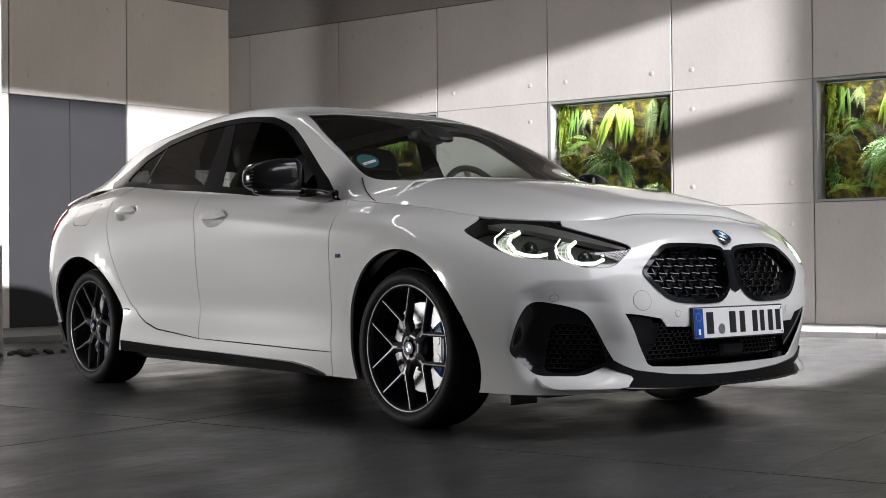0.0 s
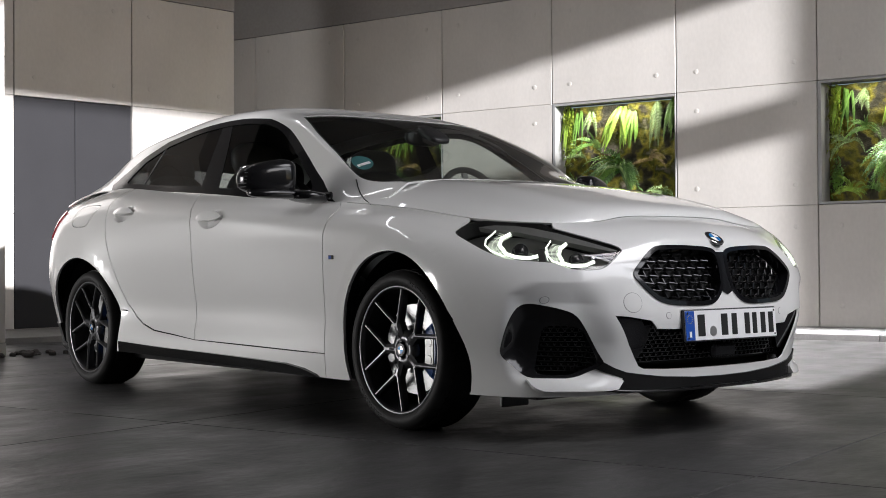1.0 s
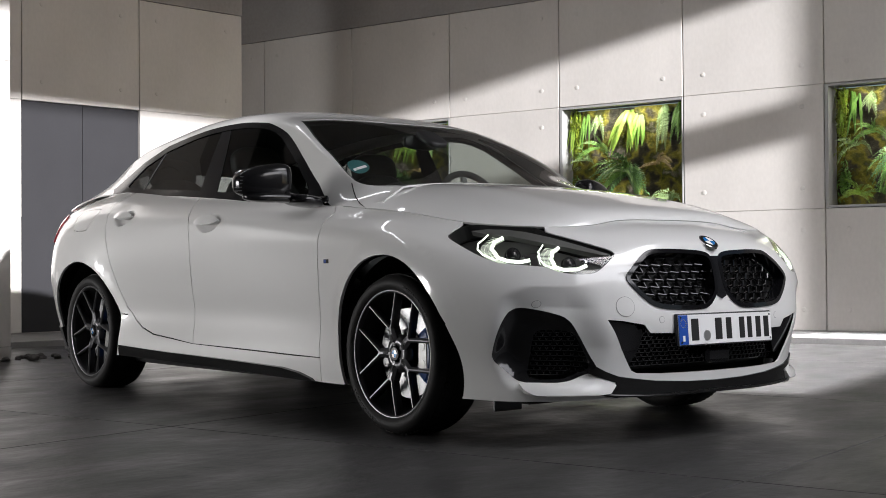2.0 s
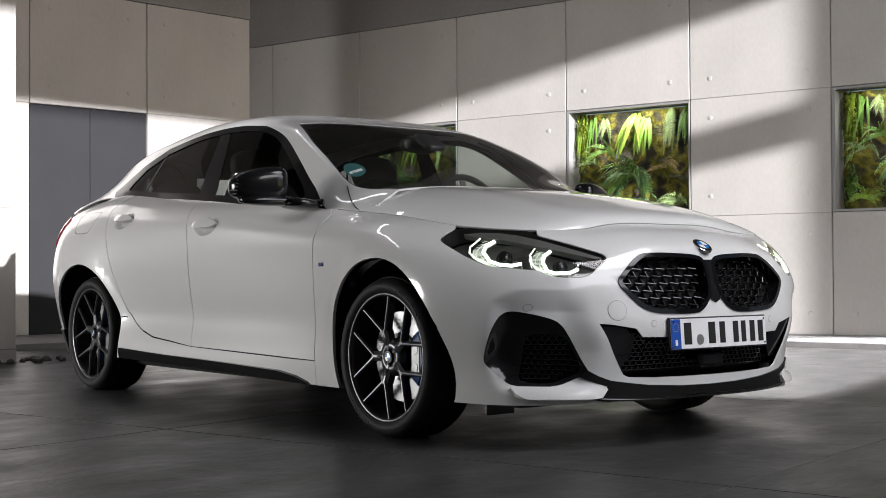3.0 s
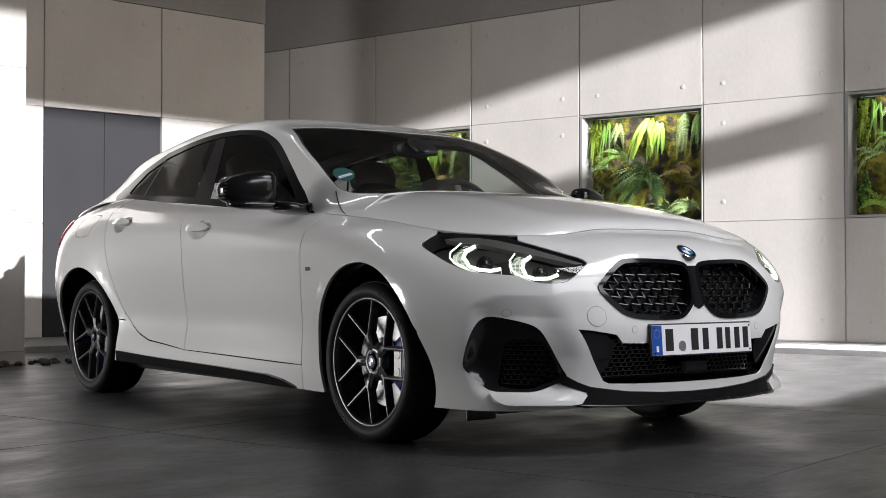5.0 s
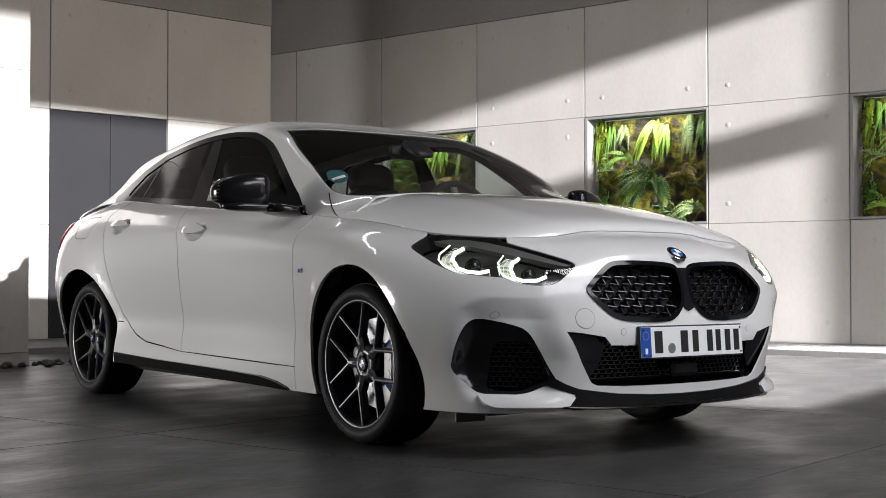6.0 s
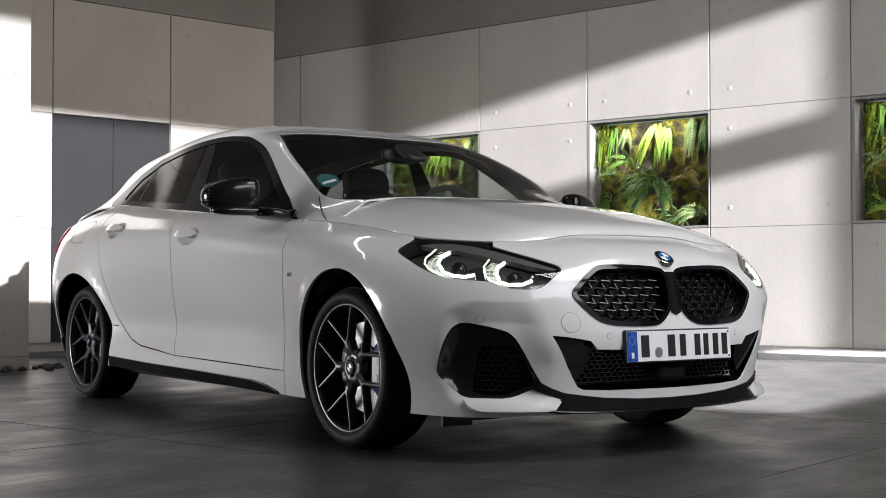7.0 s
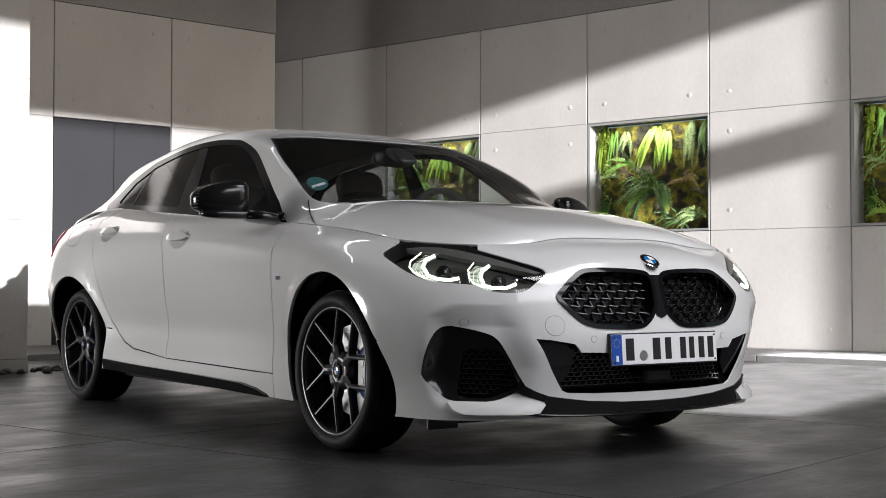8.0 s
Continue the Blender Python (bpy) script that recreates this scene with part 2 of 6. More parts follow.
gr = part("ground", block((-400, -400, -0.6), (400, 400, -0.35)), KERBSTONE)
tagged(gr, "grey concrete ground outside", "ground", kind="structure")


def kerb(name, m, x0, x1, front, label):
    k = tagged(new(name), label, "kerb", kind="structure")
    k.matrix_world = m
    x = x0
    while x < x1:
        step = min(1.25, x1 - x)
        bm = block((x + 0.003, -front, -0.05), (x + step - 0.003, 0.0, 0.108))
        for v in bm.verts:
            if v.co.z > 0 and v.co.y < -0.1:
                v.co.z = 0.072
        bmesh.ops.bevel(bm, geom=list(bm.edges), offset=0.007, segments=2, affect="EDGES", profile=0.5)
        part("kerb_stone", bm, KERBSTONE, k)
        x += step


kerb("kerb_back", BACK, -4.4, 8.0, 0.34, "pale chipped concrete kerb along the panel wall")
kerb("kerb_left", LEFT, -3.3, 2.3, 0.65, "concrete kerb along the panel wall")

door = empty("door_1", "dark grey flush metal door in the panel wall", "door", kind="structure", m=LEFT)
part("door_leaf", block((0.006, 0.012, 0.112), (0.585, 0.05, 2.106), None, 0.003), DOORGREY, door)
part("door_leaf", block((0.589, 0.012, 0.112), (1.161, 0.05, 2.106), None, 0.003), DOORGREY, door)
# ---- the car: its two lofted skins ----
# Plan of the right flank from the nose's middle to the tail's middle: x, y, inward direction
PLAN = [(3.552, 0.0, -1.0, 0.0), (3.545, -0.25, -1.0, 0.05), (3.485, -0.50, -0.92, 0.38), (3.285, -0.785, -0.55, 0.83),
        (3.07, -0.885, -0.2, 0.98), (2.67, -0.897, 0.0, 1.0), (2.19, -0.842, 0.0, 1.0), (1.30, -0.842, 0.0, 1.0),
        (0.42, -0.852, 0.0, 1.0), (0.0, -0.880, 0.0, 1.0), (-0.45, -0.835, 0.15, 0.98), (-0.765, -0.63, 0.6, 0.8),
        (-0.925, -0.31, 0.95, 0.3), (-0.96, 0.0, 1.0, 0.0)]
# Upright sections there: nine steps inwards, nine heights
INWARD = [(0.050, 0.035, 0.000, 0.010, 0.030, 0.050, 0.072, 0.145, 0.260),
          (0.050, 0.035, 0.000, 0.008, 0.030, 0.055, 0.080, 0.152, 0.262),
          (0.045, 0.030, 0.000, 0.004, 0.020, 0.045, 0.090, 0.145, 0.215),
          (0.055, 0.040, 0.005, 0.000, 0.016, 0.042, 0.076, 0.110, 0.148),
          (0.085, 0.060, 0.015, 0.000, 0.008, 0.036, 0.078, 0.112, 0.147),
          (0.070, 0.050, 0.010, 0.000, 0.006, 0.028, 0.070, 0.110, 0.150),
          (0.030, 0.022, 0.026, 0.016, 0.008, 0.004, 0.030, 0.088, 0.115),
          (0.020, 0.024, 0.046, 0.026, 0.008, 0.000, 0.006, 0.060, 0.122),
          (0.026, 0.030, 0.052, 0.022, 0.000, 0.006, 0.036, 0.110, 0.200),
          (0.060, 0.050, 0.020, 0.000, 0.004, 0.030, 0.080, 0.160, 0.250),
          (0.080, 0.050, 0.020, 0.000, 0.008, 0.036, 0.080, 0.150, 0.250),
          (0.080, 0.040, 0.010, 0.000, 0.004, 0.020, 0.045, 0.085, 0.150),
          (0.080, 0.040, 0.010, 0.000, 0.010, 0.040, 0.060, 0.070, 0.120),
          (0.080, 0.040, 0.010, 0.000, 0.010, 0.040, 0.060, 0.070, 0.120)]
HEIGHT = [(0.195, 0.285, 0.42, 0.52, 0.61, 0.68, 0.725, 0.770, 0.807),
          (0.195, 0.285, 0.42, 0.52, 0.61, 0.68, 0.725, 0.768, 0.804),
          (0.185, 0.285, 0.42, 0.52, 0.61, 0.67, 0.714, 0.752, 0.782),
          (0.180, 0.290, 0.42, 0.53, 0.61, 0.67, 0.718, 0.752, 0.779),
          (0.180, 0.290, 0.42, 0.53, 0.62, 0.69, 0.737, 0.769, 0.793),
          (0.185, 0.290, 0.42, 0.55, 0.68, 0.76, 0.805, 0.828, 0.843),
          (0.185, 0.290, 0.42, 0.55, 0.68, 0.77, 0.822, 0.862, 0.888),
          (0.200, 0.290, 0.42, 0.55, 0.68, 0.79, 0.860, 0.915, 0.953),
          (0.210, 0.290, 0.42, 0.56, 0.70, 0.82, 0.900, 0.970, 1.024),
          (0.210, 0.300, 0.44, 0.60, 0.74, 0.86, 0.940, 1.005, 1.052),
          (0.230, 0.330, 0.46, 0.60, 0.73, 0.84, 0.920, 0.980, 1.020),
          (0.250, 0.330, 0.46, 0.60, 0.73, 0.84, 0.920, 0.975, 1.000),
          (0.250, 0.330, 0.46, 0.60, 0.73, 0.84, 0.920, 0.985, 1.010),
          (0.250, 0.330, 0.46, 0.60, 0.73, 0.84, 0.920, 0.990, 1.015)]
# Glasshouse stations: x, sill y, sill z, cantrail y, cantrail z, crown z
HOUSE = [(2.46, 0.700, 0.900, 0.60, 0.962, 0.985), (2.22, 0.724, 0.880, 0.642, 0.990, 1.072), (2.00, 0.726, 0.896, 0.640, 1.120, 1.172),
         (1.584, 0.728, 0.926, 0.572, 1.300, 1.342), (1.30, 0.722, 0.953, 0.565, 1.345, 1.392), (0.90, 0.705, 0.985, 0.562, 1.358, 1.410),
         (0.42, 0.655, 1.016, 0.545, 1.316, 1.378), (0.0, 0.635, 1.046, 0.530, 1.250, 1.311), (-0.35, 0.62, 1.045, 0.51, 1.130, 1.195),
         (-0.62, 0.60, 1.015, 0.50, 1.050, 1.075), (-0.86, 0.54, 0.995, 0.45, 1.005, 1.015)]


def hermite(knots, values, t):
    """Smooth curve through values at the knots; t may be an array. values: knots x anything."""
    k, v = np.asarray(knots, float), np.asarray(values, float)
    d = np.diff(k)
    s = np.diff(v, axis=0) / d.reshape(-1, *[1] * (v.ndim - 1))
    m = np.empty_like(v)
    m[0], m[-1] = s[0], s[-1]
    a, b = d[:-1].reshape(-1, *[1] * (v.ndim - 1)), d[1:].reshape(-1, *[1] * (v.ndim - 1))
    m[1:-1] = (s[:-1] * b + s[1:] * a) / (a + b)
    t = np.clip(np.asarray(t, float), k[0], k[-1])
    i = np.clip(np.searchsorted(k, t, side="right") - 1, 0, len(k) - 2)
    shape = t.shape + (1,) * (v.ndim - 1)
    h = d[i].reshape(shape)
    u = ((t - k[i]) / d[i]).reshape(shape)
    return (v[i] * (2 * u ** 3 - 3 * u ** 2 + 1) + m[i] * h * (u ** 3 - 2 * u ** 2 + u)
            + v[i + 1] * (3 * u ** 2 - 2 * u ** 3) + m[i + 1] * h * (u ** 3 - u ** 2))


def body_net():
    p, o, z = np.array(PLAN), np.array(INWARD), np.array(HEIGHT)
    n = p[:, 2:] / np.linalg.norm(p[:, 2:], axis=1)[:, None]
    net = np.empty((len(p), 9, 3))
    net[:, :, :2] = p[:, None, :2] + o[:, :, None] * n[:, None, :]
    net[:, :, 2] = z
    flip = np.array((1, -1, 1))
    net = np.concatenate((net[2:0:-1] * flip, net, net[-2:-4:-1] * flip))
    step = np.linalg.norm(np.diff(net[:, 3, :2], axis=0), axis=1)
    q = np.concatenate(((0,), np.cumsum(step)))
    return q - q[2], net


Q_KNOTS, NET = body_net()
Q_END = Q_KNOTS[-3]


def body(q, w):
    """The lower skin: q runs round from the nose (0) to the tail (Q_END), w from the sill (0) to the shoulder (8). q < 0 is the left side."""
    q, w = np.asarray(q, float), np.asarray(w, float)
    sign = np.where(q < 0, -1.0, 1.0)
    rows = hermite(Q_KNOTS, NET, np.abs(q))
    out = np.empty(q.shape + (3,))
    flat_rows, flat_w, flat = rows.reshape(-1, 9, 3), w.reshape(-1), out.reshape(-1, 3)
    k = np.clip(flat_w.astype(int), 0, 7)
    u = (np.clip(flat_w, 0, 8) - k)[:, None]
    j = np.arange(len(flat_w))
    p1, p2 = flat_rows[j, k], flat_rows[j, k + 1]
    p0 = np.where(k[:, None] > 0, flat_rows[j, np.maximum(k - 1, 0)], 2 * p1 - p2)
    p3 = np.where(k[:, None] < 7, flat_rows[j, np.minimum(k + 2, 8)], 2 * p2 - p1)
    m1, m2 = (p2 - p0) / 2, (p3 - p1) / 2
    flat[:] = p1 * (2 * u ** 3 - 3 * u ** 2 + 1) + m1 * (u ** 3 - 2 * u ** 2 + u) + p2 * (3 * u ** 2 - 2 * u ** 3) + m2 * (u ** 3 - u ** 2)
    # the bumper falls back round the side intakes, with a crease above and a ridge beside the mouth
    aq = np.abs(q)
    outer_edge = np.interp(w, (0.3, 1.2, 2.2, 3.0, 3.5), (0.90, 0.955, 0.930, 0.905, 0.845))
    inner_edge = np.interp(w, (0.9, 1.6, 2.4, 3.5), (0.53, 0.495, 0.53, 0.55))
    def ramp(v):
        return np.clip(v, 0, 1) ** 2 * (3 - 2 * np.clip(v, 0, 1))
    dip = 0.024 * ramp((outer_edge - aq) / 0.09) * ramp((aq - inner_edge) / 0.13) * np.clip((3.5 - w) / 0.8, 0, 1) * ramp((w - 0.30) / 0.5)
    out[..., 0] -= dip * 0.75
    out[..., 1] += dip * 0.66
    # a raised lip round the wheel arches
    for cx, cz, reach in ((2.705, 0.315, 0.445), (0.012, 0.318, 0.425)):
        d = np.hypot(out[..., 0] - cx, out[..., 2] - cz)
        out[..., 1] -= 0.006 * np.clip((reach - d) / 0.05, 0, 1) * np.clip((out[..., 2] - 0.36) / 0.12, 0, 1) * np.clip((-0.6 - out[..., 1]) / 0.1, 0, 1)
    out[..., 1] *= sign
    return out


H_ROWS = np.array(HOUSE)[::-1]


def house(x, s):
    """The upper skin: x along the car, s from the right window sill (0) over the crown (1) to the left one (2)."""
    x, s = np.asarray(x, float), np.asarray(s, float)
    side = np.where(s > 1, -1.0, 1.0)
    s = np.clip(np.where(s > 1, 2 - s, s), 0.0, 1.0)
    r = hermite(H_ROWS[:, 0], H_ROWS[:, 1:], x)
    yb, zb, yc, zc, zt = (r[..., i] for i in range(5))
    k = 0.22
    ctrl = [(yb, zb), (yc + k * (yb - yc), zc + k * (zb - zc)), (yc, zc), (yc - 0.30 * yc, zc + 0.72 * (zt - zc)), (yc * 0.38, zt), (0 * yc, zt)]
    knots = np.array((0, 0, 0, 0.35, 0.55, 0.75, 1, 1, 1.0))
    basis = [((s >= knots[i]) & ((s < knots[i + 1]) | ((knots[i + 1] == 1) & (s == 1) & (knots[i] < 1)))).astype(float) for i in range(8)]
    for deg in (1, 2):
        nxt = []
        for i in range(8 - deg):
            a, b = knots[i + deg] - knots[i], knots[i + deg + 1] - knots[i + 1]
            nxt.append((basis[i] * (s - knots[i]) / a if a else 0) + (basis[i + 1] * (knots[i + deg + 1] - s) / b if b else 0))
        basis = nxt
    y = sum(basis[i] * ctrl[i][0] for i in range(6))
    z = sum(basis[i] * ctrl[i][1] for i in range(6))
    return np.stack((x + 0 * s, -y * side, z), -1)


def q_at(x, lo=0.0, hi=None):
    """Where the shoulder's edge on the right side passes x."""
    qs = np.linspace(lo, Q_END / 2 if hi is None else hi, 400)
    p = body(qs, np.full(400, 8.0))
    return float(np.interp(-x, -p[:, 0], qs))


Q_NOTCH, Q_COWL = q_at(3.248), q_at(2.205)


def bonnet(a, b):
    """The bonnet: a from the right edge (-1) to the left (1), b from the windscreen (0) to the nose (1)."""
    a, b = np.asarray(a, float), np.asarray(b, float)
    one = np.ones_like(a)
    front = body(-a * Q_NOTCH, 8 * one)
    qr = Q_COWL + (Q_NOTCH - Q_COWL) * b
    right, left = body(qr, 8 * one), body(-qr, 8 * one)
    corner = body(np.array((Q_COWL, -Q_COWL)), np.array((8.0, 8.0)))


    def cowl(k):
        return np.stack((corner[0, 0] + 0.245 * (1 - k ** 2), -k * corner[0, 1], corner[0, 2] + (0.984 - corner[0, 2]) * (1 - np.abs(k) ** 7)), -1)

    u, v = ((a + 1) / 2)[..., None], b[..., None]
    f0, f1 = body(np.full_like(a, Q_NOTCH), 8 * one), body(np.full_like(a, -Q_NOTCH), 8 * one)
    p = (1 - v) * cowl(a) + v * front + (1 - u) * right + u * left
    p = p - ((1 - u) * (1 - v) * corner[0] + u * (1 - v) * corner[1] + (1 - u) * v * f0 + u * v * f1)
    p[..., 2] += 0.040 * (1 - np.abs(a) ** 4) * (1 - b ** 9) * (4 * b * (1 - 0.5 * b) / 2) ** 0.8
    ridge = np.exp(-((np.abs(a) - 0.62 + 0.12 * b) / 0.12) ** 2)
    p[..., 2] += 0.006 * ridge * np.sin(np.pi * np.clip(b, 0, 1)) 
    return p


def axis_of(p):
    a = np.zeros_like(p)
    a[..., 0] = np.clip(p[..., 0], 0.3, 2.6)
    a[..., 2] = 0.55
    return a


def with_normal(fn, u, v, e=2e-3):
    p = fn(u, v)
    n = np.cross(fn(u + e, v) - fn(u - e, v), fn(u, v + e) - fn(u, v - e))
    n /= np.maximum(np.linalg.norm(n, axis=-1, keepdims=True), 1e-12)
    n *= np.where(np.sum(n * (p - axis_of(p)), -1) < 0, -1.0, 1.0)[..., None]
    return p, n


def rounded(pts, times=2, cut=0.2):
    """Rounds the corners of a closed outline."""
    p = np.asarray(pts, float)
    for _ in range(times):
        nx = np.roll(p, -1, 0)
        p = np.stack((p + cut * (nx - p), nx - cut * (nx - p)), 1).reshape(-1, 2)
    return p


def dense(pts, step):
    out = []
    for a, b in zip(pts, np.roll(pts, -1, 0)):
        n = max(1, int(math.ceil(np.linalg.norm(b - a) / step)))
        out += [a + (b - a) * k / n for k in range(n)]
    return np.array(out)


def inset(pts, d):
    """Moves a closed outline inwards by d."""
    p = np.asarray(pts, float)
    area = np.sum(p[:, 0] * np.roll(p[:, 1], -1) - np.roll(p[:, 0], -1) * p[:, 1])
    a, b = p - np.roll(p, 1, 0), np.roll(p, -1, 0) - p
    na = np.stack((-a[:, 1], a[:, 0]), 1) / np.maximum(np.linalg.norm(a, axis=1), 1e-9)[:, None]
    nb = np.stack((-b[:, 1], b[:, 0]), 1) / np.maximum(np.linalg.norm(b, axis=1), 1e-9)[:, None]
    n = na + nb
    n /= np.maximum(np.linalg.norm(n, axis=1), 0.5)[:, None]
    return p + n * d * (1 if area > 0 else -1)


WS = 0.1   # one step of w is about a tenth of a metre
_gq, _gw = np.meshgrid(np.linspace(-0.75, Q_END, 420), np.linspace(0, 8, 130), indexing="ij")
_grid = body(_gq, _gw)


def on_body(pts, view):
    """Outline points (x, z) of the side view or (y, z) of the front view, as (q, w * WS) on the lower skin."""
    axes = (0, 2) if view == "side" else (1, 2)
    mask = (_gq > 0.45) & (_gq < Q_END - 0.2) if view == "side" else (_gq < 1.25)
    gq, gw, g = _gq[mask], _gw[mask], _grid[mask][:, axes]
    out = []
    for p in np.asarray(pts, float):
        i = np.argmin(np.sum((g - p) ** 2, 1))
        u = np.array((gq[i], gw[i]))
        for _ in range(5):
            f = body(np.array((u[0], u[0] + 1e-4, u[0])), np.array((u[1], u[1], u[1] + 1e-4 if u[1] < 7.9 else u[1] - 1e-4)))[:, axes]
            j = np.stack(((f[1] - f[0]) / 1e-4, (f[2] - f[0]) / (1e-4 if u[1] < 7.9 else -1e-4)), 1)
            try:
                u = u + np.clip(np.linalg.solve(j, p - f[0]), -0.05, 0.05)
            except np.linalg.LinAlgError:
                break
            u[1] = min(max(u[1], 0.0), 8.0)
        out.append((u[0], u[1] * WS))
    return np.array(out)


def on_house(pts):
    """Side-view points (x, z) as (x, s) on the upper skin's right side."""
    s = np.linspace(0, 0.62, 300)
    out = []
    for x, z in pts:
        zs = house(np.full(300, x), s)[:, 2]
        out.append((x, float(np.interp(z, zs, s))))
    return np.array(out)


def inside(p, poly):
    x, y = p[:, 0], p[:, 1]
    hit = np.zeros(len(p), bool)
    for (x0, y0), (x1, y1) in zip(poly, np.roll(poly, -1, 0)):
        if y0 != y1:
            hit ^= ((y0 > y) != (y1 > y)) & (x < (x1 - x0) * (y - y0) / (y1 - y0) + x0)
    return hit


def skin(fn, outer, holes=(), step=0.024, off=0.0, flange=0.012, mirror=False):
    """A trimmed piece of a skin fn(u, v), with returned edges. Outlines and fn share one parameter plane. off: how far it lies below the skin."""
    from mathutils.geometry import delaunay_2d_cdt
    loops = [dense(np.asarray(outer), step)] + [dense(np.asarray(h), step) for h in holes]
    pts, edges = [], []
    for lp in loops:
        k = len(pts)
        pts += [tuple(p) for p in lp]
        edges += [(k + i, k + (i + 1) % len(lp)) for i in range(len(lp))]
    border = np.array(pts)
    lo, hi = loops[0].min(0), loops[0].max(0)
    gu, gv = np.meshgrid(np.arange(lo[0] + step / 2, hi[0], step), np.arange(lo[1] + step / 2, hi[1], step), indexing="ij")
    g = np.stack((gu.ravel(), gv.ravel()), 1)
    keep = inside(g, loops[0])
    for h in loops[1:]:
        keep &= ~inside(g, h)
    g = g[keep]
    if len(g):
        near = np.concatenate([np.min(np.sum((c[:, None] - border[None]) ** 2, -1), 1) for c in np.array_split(g, max(1, len(g) // 400))])
        g = g[near > (0.45 * step) ** 2]
    verts = [Vector(p) for p in pts] + [Vector(p) for p in g]
    vo, _, fo, _, _, _ = delaunay_2d_cdt(verts, edges, [], 0, 1e-6)
    uv = np.array([tuple(v) for v in vo])
    tri = np.array([f for f in fo if len(f) == 3])
    c = uv[tri].mean(1)
    keep = inside(c, loops[0])
    for h in loops[1:]:
        keep &= ~inside(c, h)
    tri = tri[keep]
    p, n = with_normal(fn, uv[:, 0], uv[:, 1])
    depth = off(uv) if callable(off) else off
    p = p - n * (np.asarray(depth)[..., None] if callable(off) else depth)
    fn_n = np.cross(p[tri[:, 1]] - p[tri[:, 0]], p[tri[:, 2]] - p[tri[:, 0]])
    flip = np.sum(fn_n * n[tri[:, 0]], 1) < 0
    tri[flip] = tri[flip][:, ::-1]
    if callable(off):
        face_n = np.cross(p[tri[:, 1]] - p[tri[:, 0]], p[tri[:, 2]] - p[tri[:, 0]])
        n = np.zeros_like(p)
        for k in range(3):
            np.add.at(n, tri[:, k], face_n)
        n /= np.maximum(np.linalg.norm(n, axis=1, keepdims=True), 1e-12)
    count = {}
    for t in tri:
        for a, b in ((t[0], t[1]), (t[1], t[2]), (t[2], t[0])):
            count[(a, b)] = True
    rim = [(a, b) for a, b in count if (b, a) not in count]
    faces = [tuple(int(i) for i in t) for t in tri]
    coords, normals = list(p), list(n)
    if flange:
        for a, b in rim:
            side = np.cross(p[b] - p[a], n[a])
            side /= max(np.linalg.norm(side), 1e-9)
            k = len(coords)
            coords += [p[a], p[b], p[b] - n[b] * flange, p[a] - n[a] * flange]
            normals += [side] * 4
            faces.append((k + 3, k + 2, k + 1, k))
    me = bpy.data.meshes.new("skin")
    co, no = np.array(coords), np.array(normals)
    if mirror:
        co, no = co * (1, -1, 1), no * (1, -1, 1)
        faces = [f[::-1] for f in faces]
    me.from_pydata(co.tolist(), [], faces)
    me.polygons.foreach_set("use_smooth", [True] * len(me.polygons))
    me.normals_split_custom_set_from_vertices(no.tolist())
    me.update()
    return me


def lower(u, v):
    return body(u, np.asarray(v) / WS)


def lower_all(u, v):
    return body(u, np.clip(np.asarray(v) / WS, 0, 8))


def tube(bm, pts, r, seg=8, flat=1.0):
    """A round bar along points."""
    rings = []
    pts = [Vector(p) for p in pts]
    for i, p in enumerate(pts):
        d = (pts[min(i + 1, len(pts) - 1)] - pts[max(i - 1, 0)]).normalized()
        a = d.cross(Vector((0, 0, 1)))
        a = a.normalized() if a.length > 1e-3 else Vector((1, 0, 0))
        b = d.cross(a).normalized()
        rings.append([bm.verts.new(p + a * r * math.cos(2 * math.pi * k / seg) + b * r * flat * math.sin(2 * math.pi * k / seg)) for k in range(seg)])
    for p, q in zip(rings, rings[1:]):
        for k in range(seg):
            bm.faces.new((p[k], p[(k + 1) % seg], q[(k + 1) % seg], q[k]))
    bm.faces.new(rings[0][::-1])
    bm.faces.new(rings[-1])


# ---- car materials ----
PAINT = material("white_paint", (0.74, 0.735, 0.72), 0.32, coat=1.0, fine=0.008, fine_scale=900)
GLOSS = material("gloss_black", (0.011, 0.011, 0.012), 0.16, coat=0.25, spec=0.35)
SATIN = material("satin_black_plastic", (0.022, 0.022, 0.023), 0.45, bump=0.06, bump_scale=300)
DARK = material("dark_inner", (0.012, 0.012, 0.012), 0.8)
LIPBLACK = material("lip_black", (0.009, 0.009, 0.009), 0.14, spec=0.35)
PIANO = material("piano_black", (0.006, 0.006, 0.007), 0.10, coat=0.2, spec=0.35)
GAPGREY = material("gap_grey", (0.22, 0.22, 0.22), 0.6)
RUBBER = material("rubber", (0.016, 0.0155, 0.015), 0.62, spec=0.22, var=0.15, scale=20, bump=0.05, bump_scale=200)
RIM = material("dark_alloy", (0.11, 0.11, 0.114), 0.32, metal=0.85, coat=0.12)
DISC = material("brake_steel", (0.30, 0.30, 0.30), 0.35, metal=0.9, fine=0.08, fine_scale=150)
BLUE = material("caliper_blue", (0.008, 0.040, 0.15), 0.35, coat=0.5)
CHROME = material("chrome", (0.75, 0.75, 0.76), 0.12, metal=1.0)
SILVER = material("silver_trim", (0.5, 0.5, 0.5), 0.3, metal=0.8)
WHITE = material("plate_white", (0.8, 0.8, 0.8), 0.4)
INK = material("plate_black", (0.01, 0.01, 0.01), 0.5)
EUBLUE = material("plate_blue", (0.01, 0.07, 0.36), 0.4)
LOGOBLUE = material("emblem_blue", (0.01, 0.16, 0.45), 0.25, coat=0.6)
